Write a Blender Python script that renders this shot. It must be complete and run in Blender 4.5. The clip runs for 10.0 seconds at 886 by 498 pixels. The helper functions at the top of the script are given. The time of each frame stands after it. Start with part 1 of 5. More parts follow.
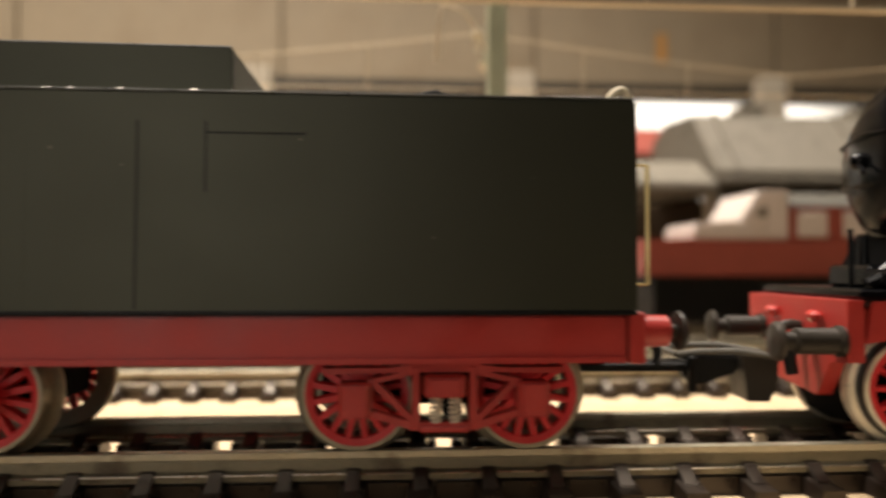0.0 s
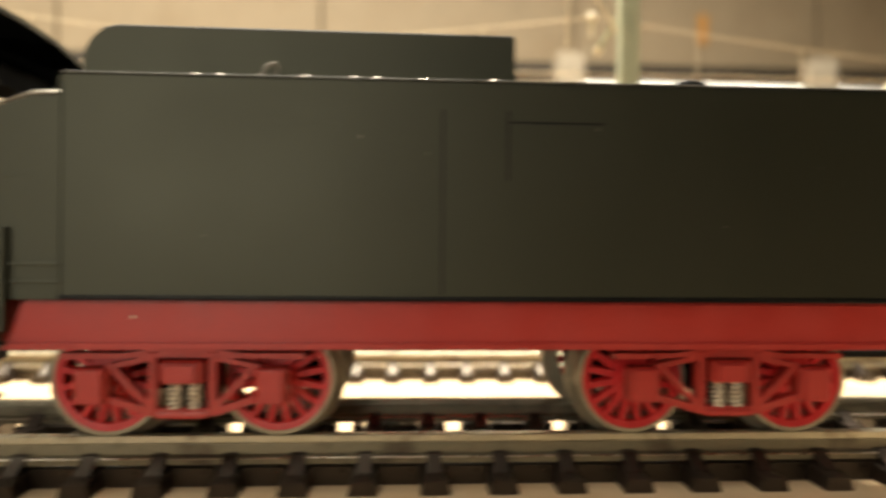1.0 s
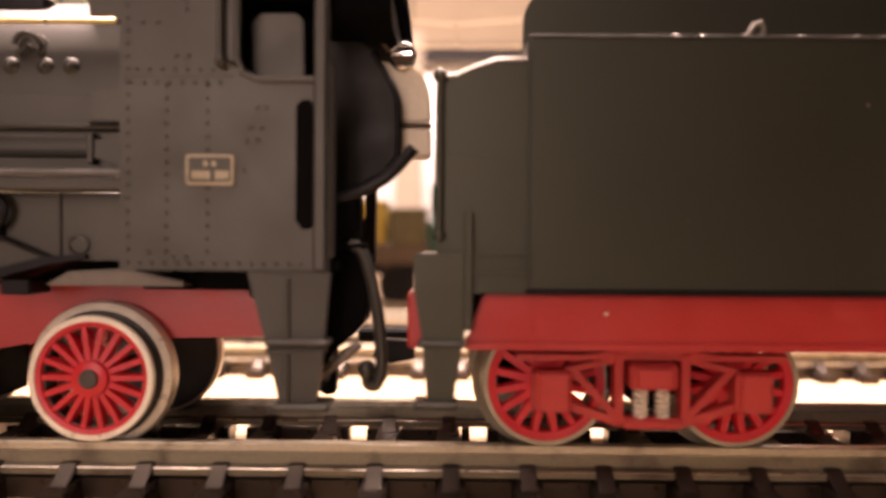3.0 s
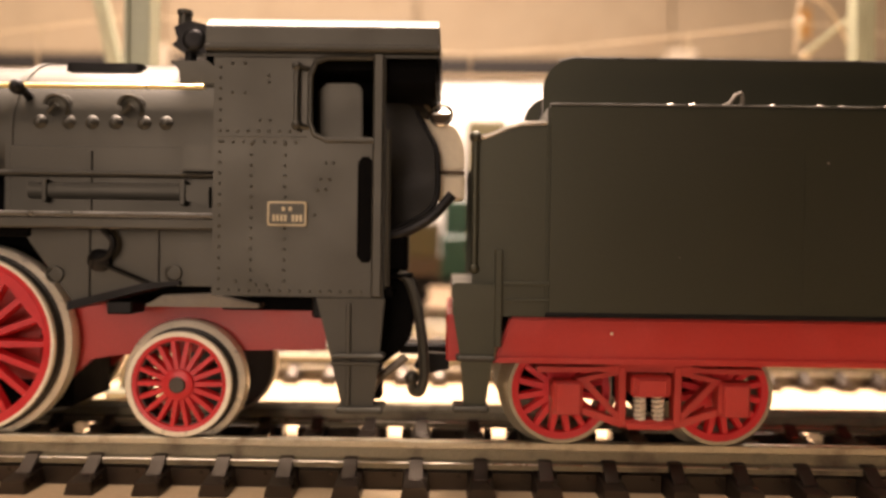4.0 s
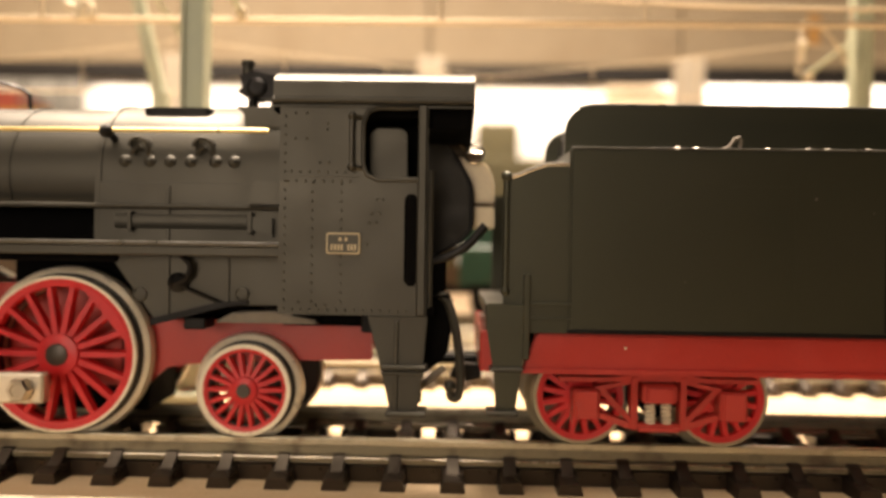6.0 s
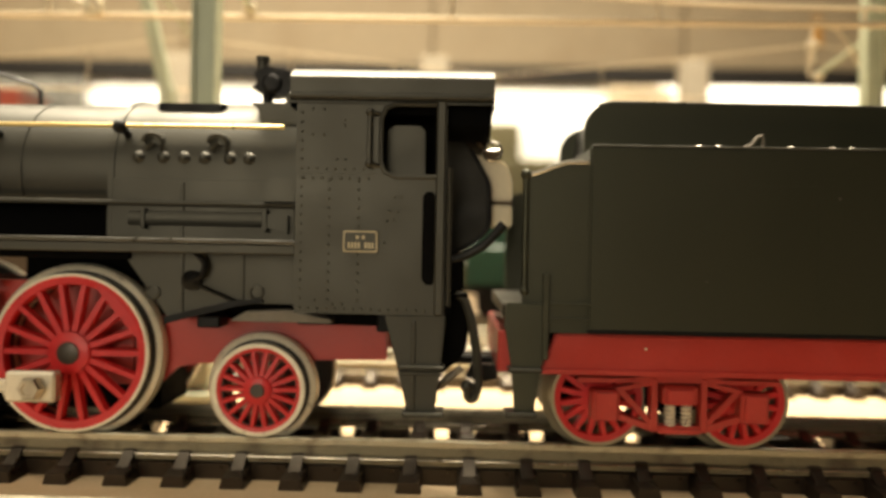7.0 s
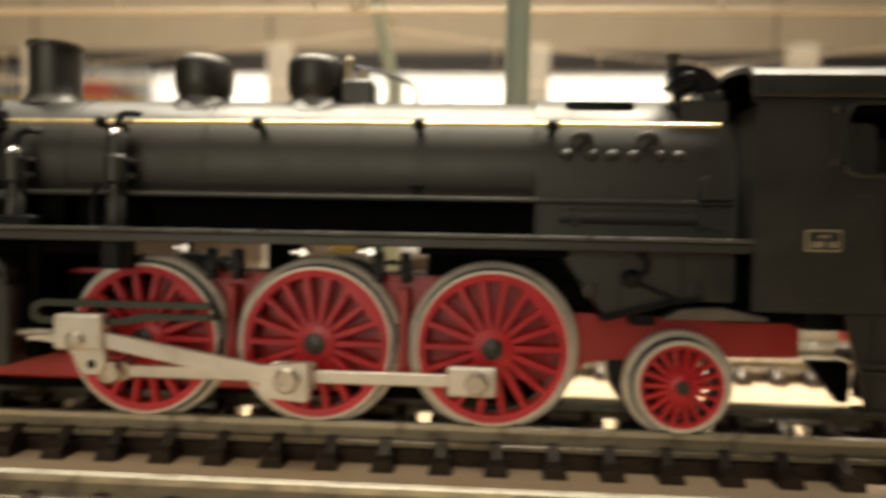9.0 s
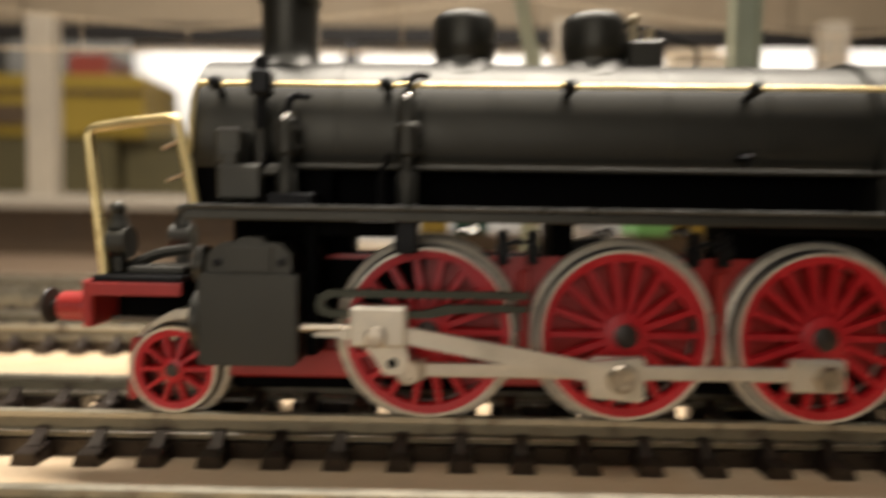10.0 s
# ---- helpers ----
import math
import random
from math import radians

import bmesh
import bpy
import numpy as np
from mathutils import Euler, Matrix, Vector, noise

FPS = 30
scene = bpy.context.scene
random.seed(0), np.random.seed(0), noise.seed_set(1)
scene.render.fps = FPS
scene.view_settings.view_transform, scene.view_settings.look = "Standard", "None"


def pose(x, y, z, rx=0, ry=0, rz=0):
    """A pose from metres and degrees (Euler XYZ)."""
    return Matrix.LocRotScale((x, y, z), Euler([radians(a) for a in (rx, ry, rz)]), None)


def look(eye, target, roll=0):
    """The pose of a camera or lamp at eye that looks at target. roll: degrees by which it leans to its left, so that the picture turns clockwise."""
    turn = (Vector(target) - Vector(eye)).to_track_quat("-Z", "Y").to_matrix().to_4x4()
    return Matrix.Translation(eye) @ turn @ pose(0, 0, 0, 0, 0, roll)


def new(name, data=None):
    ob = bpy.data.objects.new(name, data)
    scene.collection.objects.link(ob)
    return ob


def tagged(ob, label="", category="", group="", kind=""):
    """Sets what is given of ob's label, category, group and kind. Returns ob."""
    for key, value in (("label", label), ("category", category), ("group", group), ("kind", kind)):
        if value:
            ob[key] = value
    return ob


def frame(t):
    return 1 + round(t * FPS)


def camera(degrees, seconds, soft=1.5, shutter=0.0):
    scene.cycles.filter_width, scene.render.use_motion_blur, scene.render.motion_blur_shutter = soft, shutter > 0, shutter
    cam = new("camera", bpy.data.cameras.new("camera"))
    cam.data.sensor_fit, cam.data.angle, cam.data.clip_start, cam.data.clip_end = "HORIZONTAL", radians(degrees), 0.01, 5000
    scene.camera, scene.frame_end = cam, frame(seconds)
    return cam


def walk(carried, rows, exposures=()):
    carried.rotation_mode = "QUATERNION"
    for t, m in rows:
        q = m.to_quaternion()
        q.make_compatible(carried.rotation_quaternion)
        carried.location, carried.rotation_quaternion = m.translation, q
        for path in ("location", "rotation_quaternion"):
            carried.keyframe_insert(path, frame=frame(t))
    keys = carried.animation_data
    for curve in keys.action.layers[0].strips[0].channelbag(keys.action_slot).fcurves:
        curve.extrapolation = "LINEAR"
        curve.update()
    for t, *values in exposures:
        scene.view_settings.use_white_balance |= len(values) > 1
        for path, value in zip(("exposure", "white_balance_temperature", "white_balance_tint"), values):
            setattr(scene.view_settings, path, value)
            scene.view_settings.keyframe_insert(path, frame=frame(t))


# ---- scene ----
EXPOSURES = [(0.0, -0.83, 6300, 13), (0.5, -0.65, 6250, 11), (1.0, -0.05, 6600, 7), (1.5, 0.1, 6700, 19), (2.0, 0.17, 7000, 38), (2.5, 0.14, 7050, 47), (4.0, 0.1, 7450, 30), (5.0, 0.1, 7550, 24), (6.5, -0.17, 7350, 14), (7.5, -0.3, 7000, 2), (8.5, -0.4, 6450, 4), (9.0, -0.68, 6400, 9), (9.5, -1.05, 6300, 12), (10.0, -1.08, 6100, 13)]
LAMP_MAIN, LAMP_ROOM, LAMP_CEIL, LAMP_WALL = 16.5, 1.4, 3.0, 13.5

def M(v):
    return v * 0.001


# millimetres of the model world: x along the train, y away from the eye, z up from the rail heads
cam = camera(67.04, 10.0, soft=2.8, shutter=0.7)
cam.data.dof.use_dof = True
cam.data.dof.focus_distance = 0.078
cam.data.dof.aperture_fstop = 14.0
PATH = [
    (0, (0.13660, -0.08709, 0.02040), (0.14173, -0.00730, 0.02308), 0.13),
    (0.5, (0.12303, -0.08665, 0.02123), (0.12855, -0.00686, 0.02285), 0.02),
    (1, (0.10513, -0.08705, 0.02098), (0.10966, -0.00718, 0.02135), 0.49),
    (1.5, (0.08729, -0.08524, 0.02174), (0.09059, -0.00532, 0.02077), 0.47),
    (2, (0.07317, -0.08199, 0.02181), (0.07249, -0.00200, 0.02057), 0.07),
    (2.5, (0.06576, -0.07675, 0.02147), (0.06535, 0.00325, 0.02048), 0.48),
    (2.7, (0.06408, -0.07680, 0.02043), (0.06372, 0.00319, 0.01951), 0.42),
    (3.8, (0.05864, -0.08566, 0.02228), (0.05756, -0.00567, 0.02163), 0.61),
    (4, (0.05832, -0.09005, 0.02342), (0.05768, -0.01005, 0.02311), 0.78),
    (4.5, (0.05668, -0.09174, 0.02314), (0.05516, -0.01175, 0.02271), 0.87),
    (5, (0.05569, -0.09227, 0.02359), (0.05362, -0.01230, 0.02345), 1.02),
    (5.2, (0.05470, -0.09468, 0.02480), (0.05291, -0.01470, 0.02385), 0.87),
    (6.3, (0.05508, -0.10138, 0.02660), (0.05342, -0.02140, 0.02653), 0.87),
    (6.5, (0.05481, -0.10094, 0.02665), (0.05320, -0.02096, 0.02659), 0.94),
    (7, (0.05264, -0.09998, 0.02621), (0.05100, -0.02000, 0.02603), 1.10),
    (7.5, (0.04567, -0.10035, 0.02617), (0.04362, -0.02038, 0.02600), 0.91),
    (8, (0.03086, -0.10100, 0.02419), (0.02755, -0.02107, 0.02396), 1.10),
    (8.5, (0.01560, -0.10127, 0.02576), (0.01121, -0.02139, 0.02567), 1.03),
    (9, (-0.00128, -0.10260, 0.02666), (-0.00616, -0.02276, 0.02488), 1.13),
    (9.3, (-0.01495, -0.10204, 0.03104), (-0.02103, -0.02249, 0.02513), 0.47),
    (9.5, (-0.02568, -0.10185, 0.03204), (-0.02845, -0.02206, 0.02689), 0.62),
    (9.7, (-0.03435, -0.09918, 0.03072), (-0.03472, -0.01930, 0.02628), 1.12),
    (10, (-0.04677, -0.09391, 0.02577), (-0.04776, -0.01401, 0.02172), 0.81),
]
walk(cam, [(t, look(eye, target, roll)) for t, eye, target, roll in PATH], exposures=EXPOSURES)

# ---------------------------------------------------------------- light
world = bpy.data.worlds.new("room")
scene.world = world
world.use_nodes = True
world.node_tree.nodes["Background"].inputs[0].default_value = (1.0, 0.86, 0.68, 1)
world.node_tree.nodes["Background"].inputs[1].default_value = 0.004


def area_lamp(name, eye, target, sx, sy, watts, colour, spread=180.0):
    data = bpy.data.lights.new(name, "AREA")
    data.shape, data.size, data.size_y = "RECTANGLE", M(sx), M(sy)
    data.energy, data.color, data.spread = watts, colour, radians(spread)
    ob = new(name, data)
    ob.matrix_world = look([M(c) for c in eye], [M(c) for c in target])
    return ob


WARM = (1.0, 0.89, 0.74)
area_lamp("tube_lamp", (5, 165, 760), (-5, 90, 0), 860, 60, LAMP_MAIN, WARM, 110)
# added fill from behind the camera; no window is known there
area_lamp("front_fill_light", (-310, -790, 290), (-310, 0, 290), 620, 620, LAMP_ROOM, (1.0, 0.90, 0.76), 75)
# added overhead fill that evens the boiler and lifts the front board
area_lamp("overhead_fill_light", (-260, -380, 985), (-260, -380, 0), 700, 480, LAMP_CEIL, (1.0, 0.90, 0.75), 100)
# unseen lamp added behind the panels to bring the back wall to white
area_lamp("wall_fill_light", (60, 915, 430), (60, 985, 150), 1600, 60, LAMP_WALL, (1.0, 0.92, 0.80), 120)

# ---------------------------------------------------------------- materials


def material(name, base, rough=0.5, metal=0.0, grain=0.0, size=3.0, fine=0.3, bump=0.0, stain=None, amount=0.0, spec=0.5, vary=0.0, sheen=(1, 1, 1), wear=0.1):
    """Principled surface. size and fine: mm of the coarse and fine variation; stain: second colour, laid in patches."""
    m = bpy.data.materials.new(name)
    m.use_nodes = True
    nt = m.node_tree
    p = nt.nodes["Principled BSDF"]
    p.inputs["Base Color"].default_value = (*base, 1)
    p.inputs["Roughness"].default_value = rough
    p.inputs["Metallic"].default_value = metal
    p.inputs["Specular IOR Level"].default_value = spec
    p.inputs["Specular Tint"].default_value = (*sheen, 1)
    co = nt.nodes.new("ShaderNodeTexCoord")

    def field(mm, detail=4.0):
        n = nt.nodes.new("ShaderNodeTexNoise")
        n.inputs["Scale"].default_value = 1000.0 / mm
        n.inputs["Detail"].default_value = detail
        nt.links.new(co.outputs["Object"], n.inputs["Vector"])
        return n.outputs["Fac"]

    colour = None
    coarse = field(size)
    thin = field(fine)
    if stain:
        ramp = nt.nodes.new("ShaderNodeMapRange")
        ramp.inputs[1].default_value, ramp.inputs[2].default_value = 0.62 - amount * 0.35, 0.78 - amount * 0.2
        nt.links.new(coarse, ramp.inputs[0])
        mix = nt.nodes.new("ShaderNodeMix")
        mix.data_type = "RGBA"
        mix.inputs[6].default_value, mix.inputs[7].default_value = (*base, 1), (*stain, 1)
        nt.links.new(ramp.outputs[0], mix.inputs[0])
        colour = mix.outputs[2]
    if grain:
        hsv = nt.nodes.new("ShaderNodeHueSaturation")
        add = nt.nodes.new("ShaderNodeMath")
        add.operation = "ADD"
        nt.links.new(coarse, add.inputs[0])
        nt.links.new(thin, add.inputs[1])
        val = nt.nodes.new("ShaderNodeMapRange")
        val.inputs[1].default_value, val.inputs[2].default_value = 0.6, 1.4
        val.inputs[3].default_value, val.inputs[4].default_value = 1 - grain, 1 + grain
        nt.links.new(add.outputs[0], val.inputs[0])
        last = val.outputs[0]
        if vary:
            info = nt.nodes.new("ShaderNodeObjectInfo")
            v2 = nt.nodes.new("ShaderNodeMapRange")
            v2.inputs[3].default_value, v2.inputs[4].default_value = 1 - vary, 1 + vary
            nt.links.new(info.outputs["Random"], v2.inputs[0])
            mul = nt.nodes.new("ShaderNodeMath")
            mul.operation = "MULTIPLY"
            nt.links.new(last, mul.inputs[0])
            nt.links.new(v2.outputs[0], mul.inputs[1])
            last = mul.outputs[0]
        nt.links.new(last, hsv.inputs["Value"])
        if colour:
            nt.links.new(colour, hsv.inputs["Color"])
        else:
            hsv.inputs["Color"].default_value = (*base, 1)
        colour = hsv.outputs[0]
    if colour:
        nt.links.new(colour, p.inputs["Base Color"])
    if grain:
        rr = nt.nodes.new("ShaderNodeMapRange")
        rr.inputs[1].default_value, rr.inputs[2].default_value = 0.3, 0.7
        rr.inputs[3].default_value, rr.inputs[4].default_value = max(0.03, rough - wear), min(1, rough + wear)
        nt.links.new(coarse, rr.inputs[0])
        nt.links.new(rr.outputs[0], p.inputs["Roughness"])
    if bump:
        b = nt.nodes.new("ShaderNodeBump")
        b.inputs["Strength"].default_value = bump
        b.inputs["Distance"].default_value = M(0.12)
        nt.links.new(thin, b.inputs["Height"])
        nt.links.new(b.outputs[0], p.inputs["Normal"])
    return m


BLACK = material("dark_grey_plastic", (0.0130, 0.0130, 0.0110), 0.47, grain=0.15, size=6, fine=0.35, bump=0.12, spec=0.72, sheen=(1.0, 0.97, 0.83), wear=0.05)
TENDER = material("matt_black_plastic", (0.0125, 0.0132, 0.0080), 0.46, grain=0.10, size=14, fine=0.35, bump=0.15, stain=(0.0105, 0.011, 0.007), amount=0.4, spec=0.75, sheen=(0.97, 0.99, 0.78), wear=0.025)
DARK = material("black_plastic", (0.005, 0.005, 0.005), 0.45, grain=0.2, size=3, fine=0.3, spec=0.2)
# near-black without gloss: the shade of recesses, put into the colour
VOID = material("recess_shade_black", (0.003, 0.003, 0.003), 0.7, grain=0.2, size=3, fine=0.3, spec=0.03)
RED = material("red_plastic", (0.42, 0.036, 0.028), 0.38, grain=0.10, size=5, fine=0.3, bump=0.08, spec=0.5)
REDW = material("red_wheel_plastic", (0.60, 0.022, 0.027), 0.38, grain=0.10, size=3, fine=0.3, bump=0.05, spec=0.45)
NICKEL = material("nickel_silver", (0.62, 0.54, 0.42), 0.34, metal=1.0, grain=0.14, size=2.5, fine=0.25, bump=0.06)
TYRE = material("wheel_tread_metal", (0.80, 0.74, 0.60), 0.34, metal=0.2, grain=0.14, size=2.5, fine=0.3, bump=0.06)
ROD = material("pale_nickel_rod", (0.74, 0.67, 0.54), 0.38, metal=0.55, grain=0.10, size=3, fine=0.3, bump=0.05)
BRASS = material("brass", (0.74, 0.60, 0.28), 0.36, metal=0.7, grain=0.08, size=2, fine=0.2)
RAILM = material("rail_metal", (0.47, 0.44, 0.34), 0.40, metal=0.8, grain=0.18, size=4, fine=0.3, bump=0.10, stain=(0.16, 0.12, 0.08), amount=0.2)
RAILD = material("darker_rail_web", (0.23, 0.205, 0.140), 0.5, metal=0.5, grain=0.2, size=4, fine=0.3, bump=0.12, stain=(0.09, 0.07, 0.05), amount=0.3)
RAILH = material("rail_foot_highlight", (0.66, 0.60, 0.50), 0.30, metal=0.9, grain=0.12, size=4, fine=0.3)
TIE = material("brown_plastic_sleeper", (0.022, 0.016, 0.013), 0.36, grain=0.25, size=3, fine=0.25, bump=0.2, vary=0.2, spec=0.6, sheen=(1.0, 0.88, 0.72))
BOARD = material("plywood_board", (0.60, 0.46, 0.29), 0.7, grain=0.12, size=9, fine=0.5, bump=0.25, stain=(0.52, 0.38, 0.22), amount=0.35)
BOGIE = material("dull_bogie_tyre", (0.36, 0.325, 0.24), 0.42, metal=0.4, grain=0.16, size=2.5, fine=0.3)
TREAD = material("dark_wheel_metal", (0.045, 0.042, 0.036), 0.45, metal=0.3, grain=0.2, size=2, fine=0.3)
WORN = material("worn_grey_casting", (0.16, 0.14, 0.11), 0.5, metal=0.2, grain=0.15, size=3, fine=0.4)
PLATE = material("worn_brass_plate", (0.40, 0.335, 0.21), 0.5, metal=0.3, grain=0.15, size=1.5, fine=0.2)
# lighter than the plastic: edge highlights put into the colour
RIM = material("edge_highlight", (0.034, 0.033, 0.026), 0.35, grain=0.5, size=2.5, fine=0.4, spec=0.9)
AXLE = material("blackened_axle_end", (0.060, 0.050, 0.040), 0.4, metal=0.3, grain=0.1, size=2)
SPRING = material("steel_spring", (0.30, 0.28, 0.24), 0.4, metal=0.8)
GREENP = material("green_mast_paint", (0.40, 0.43, 0.31), 0.5, grain=0.12, size=5, fine=0.4)
WIRE = material("copper_wire", (0.72, 0.60, 0.42), 0.42, metal=0.5)
FASCIA = material("tan_hardboard", (0.35, 0.28, 0.185), 0.6, grain=0.14, size=60, fine=4, bump=0.1, stain=(0.295, 0.23, 0.148), amount=0.4)
TRIMD = material("flat_strip_black", (0.015, 0.013, 0.011), 0.6, grain=0.2, size=8)
PILLAR = material("cream_painted_wood", (0.40, 0.35, 0.27), 0.6, grain=0.1, size=12, fine=1)
CEIL = material("dark_ceiling", (0.22, 0.19, 0.15), 0.8, grain=0.05, size=120, fine=6)
WALL = material("white_wall", (0.78, 0.76, 0.70), 0.8, grain=0.05, size=120, fine=6)
ROOM = material("dark_room_wall", (0.06, 0.05, 0.04), 0.8, grain=0.05, size=120, fine=6)
GREY = material("grey_roofing", (0.100, 0.093, 0.076), 0.7, grain=0.15, size=8, fine=1)
YELLOW = material("yellow_card", (0.31, 0.215, 0.022), 0.6, grain=0.15, size=30, fine=3)
BROWN = material("brown_card", (0.09, 0.058, 0.03), 0.7, grain=0.2, size=20, fine=3)
OXIDE = material("oxide_red_wagon", (0.28, 0.055, 0.035), 0.5, grain=0.15, size=6, fine=0.5)
CANOPY = material("weathered_canopy_roofing", (0.17, 0.15, 0.115), 0.7, grain=0.3, size=10, fine=1.5, bump=0.3, stain=(0.11, 0.098, 0.075), amount=0.4)
WHITEP = material("white_railcar_paint", (0.56, 0.49, 0.44), 0.45, grain=0.1, size=6, fine=0.5)
CREAM = material("cream_plastic", (0.72, 0.64, 0.47), 0.45, grain=0.08, size=4, fine=0.4)
ORANGE = material("orange_paint", (0.55, 0.27, 0.06), 0.5, grain=0.1, size=4)
GREENW = material("green_wagon_paint", (0.008, 0.062, 0.036), 0.45, grain=0.15, size=5)
LEAF = material("light_green_paint", (0.20, 0.50, 0.16), 0.5, grain=0.1, size=5)
TAN = material("tan_board_sheet", (0.19, 0.135, 0.080), 0.8, grain=0.15, size=14, fine=0.8, bump=0.3, stain=(0.15, 0.105, 0.06), amount=0.4)
IRON = material("brown_black_iron", (0.030, 0.025, 0.019), 0.45, spec=0.25, grain=0.2, size=3, fine=0.3, bump=0.1)
GLOSS = material("gloss_black_paint", (0.0035, 0.0035, 0.004), 0.2, grain=0.1, size=5, fine=0.4, bump=0.08, spec=0.22, wear=0.05)
OLIVE = material("dark_olive_card", (0.085, 0.070, 0.026), 0.7, grain=0.25, size=20, fine=3)
CLOTH = material("dark_weather_cloth", (0.013, 0.0125, 0.009), 0.55, grain=0.3, size=4, fine=0.3, bump=0.3, spec=0.32)
STEEL = material("bright_steel", (0.70, 0.67, 0.60), 0.22, metal=1.0)

# ---------------------------------------------------------------- mesh building


class B:
    """Gathers shapes, in millimetres of the model world."""

    def __init__(self):
        self.v, self.f = [], []

    def add(self, v, f):
        n = len(self.v)
        self.v += [tuple(p) for p in v]
        self.f += [tuple(i + n for i in face) for face in f]
        return self

    def box(self, x0, x1, y0, y1, z0, z1, c=0.0):
        lo, hi = (x0, y0, z0), (x1, y1, z1)
        if not c:
            v = [(x, y, z) for x in (x0, x1) for y in (y0, y1) for z in (z0, z1)]
            return self.add(v, [(0, 1, 3, 2), (4, 6, 7, 5), (0, 4, 5, 1), (2, 3, 7, 6), (0, 2, 6, 4), (1, 5, 7, 3)])
        v, at = [], {}
        for s in [(a, b, d) for a in (0, 1) for b in (0, 1) for d in (0, 1)]:
            for ax in range(3):
                p = []
                for k in range(3):
                    q = (lo, hi)[s[k]][k]
                    p.append(q if k == ax else q + (c if s[k] == 0 else -c))
                at[s, ax] = len(v)
                v.append(p)
        f = []
        for ax in range(3):
            o = [k for k in range(3) if k != ax]
            for side in (0, 1):
                ring = []
                for a, b in ((0, 0), (0, 1), (1, 1), (1, 0)):
                    s = [0, 0, 0]
                    s[ax], s[o[0]], s[o[1]] = side, a, b
                    ring.append(at[tuple(s), ax])
                f.append(ring)
            for a in (0, 1):
                for b in (0, 1):
                    s0, s1 = [0, 0, 0], [0, 0, 0]
                    s0[o[0]] = s1[o[0]] = a
                    s0[o[1]] = s1[o[1]] = b
                    s1[ax] = 1
                    f.append((at[tuple(s0), o[0]], at[tuple(s1), o[0]], at[tuple(s1), o[1]], at[tuple(s0), o[1]]))
        for s in [(a, b, d) for a in (0, 1) for b in (0, 1) for d in (0, 1)]:
            f.append((at[s, 0], at[s, 1], at[s, 2]))
        return self.add(v, f)

    def lathe(self, centre, axis, profile, n=32, closed=False, a0=0.0, a1=360.0):
        """profile: (radius, offset along the axis) pairs; axis 'x', 'y' or 'z'."""
        k = "xyz".index(axis)
        u, w = [(1, 2), (0, 2), (0, 1)][k]
        full = a1 - a0 >= 359.9
        m = n if full else n + 1
        v = []
        for r, off in profile:
            for i in range(m):
                ang = radians(a0 + (a1 - a0) * i / n)
                p = list(centre)
                p[k] += off
                p[u] += r * math.cos(ang)
                p[w] += r * math.sin(ang)
                v.append(p)
        f, rows = [], len(profile)
        for j in range(rows if closed else rows - 1):
            for i in range(m if full else n):
                a, b = j * m + i, j * m + (i + 1) % m
                c, d = ((j + 1) % rows) * m + (i + 1) % m, ((j + 1) % rows) * m + i
                f.append((a, b, c, d))
        if full and not closed:
            if profile[0][0] > 1e-4:
                f.append(tuple(range(m)))
            if profile[-1][0] > 1e-4:
                f.append(tuple(range((rows - 1) * m, rows * m)))
        return self.add(v, f)

    def cyl(self, p0, p1, r0, r1=None, n=16, caps=True):
        r1 = r0 if r1 is None else r1
        a, b = Vector(p0), Vector(p1)
        d = (b - a).normalized()
        u = d.orthogonal().normalized()
        w = d.cross(u)
        v = []
        for c, r in ((a, r0), (b, r1)):
            for i in range(n):
                t = 2 * math.pi * i / n
                v.append(c + (u * math.cos(t) + w * math.sin(t)) * r)
        f = [(i, (i + 1) % n, n + (i + 1) % n, n + i) for i in range(n)]
        if caps:
            f += [tuple(range(n)), tuple(range(n, 2 * n))]
        return self.add(v, f)

    def tube(self, pts, r, n=8):
        pts = [Vector(p) for p in pts]
        v, last = [], None
        for i, p in enumerate(pts):
            d = (pts[min(i + 1, len(pts) - 1)] - pts[max(i - 1, 0)]).normalized()
            u = d.orthogonal().normalized() if last is None else (last - d * last.dot(d)).normalized()
            last, w = u, d.cross(u)
            v += [p + (u * math.cos(2 * math.pi * k / n) + w * math.sin(2 * math.pi * k / n)) * r for k in range(n)]
        f = []
        for i in range(len(pts) - 1):
            f += [(i * n + k, i * n + (k + 1) % n, (i + 1) * n + (k + 1) % n, (i + 1) * n + k) for k in range(n)]
        f += [tuple(range(n)), tuple(range((len(pts) - 1) * n, len(pts) * n))]
        return self.add(v, f)

    def prism(self, pts, axis, a, b):
        """Extrudes a polygon along an axis; its points give the two other coordinates in order."""
        k = "xyz".index(axis)
        v = []
        for off in (a, b):
            for p in pts:
                q = list(p)
                q.insert(k, off)
                v.append(q)
        n = len(pts)
        f = [tuple(range(n)), tuple(range(n, 2 * n))] + [(i, (i + 1) % n, n + (i + 1) % n, n + i) for i in range(n)]
        return self.add(v, f)

    def ball(self, c, r, n=12, squash=1.0):
        rows = [(r * math.sin(math.pi * j / 8) + 1e-5, -r * squash * math.cos(math.pi * j / 8)) for j in range(9)]
        return self.lathe(c, "z", rows, n)


ORIGIN = {}


def thing(name, x, y, z, label, category, group="", kind=""):
    ob = new(name)
    ob.empty_display_size = 0.01
    ob.location = (M(x), M(y), M(z))
    ORIGIN[ob.name] = Vector((x, y, z))
    return tagged(ob, label, category, group, kind)


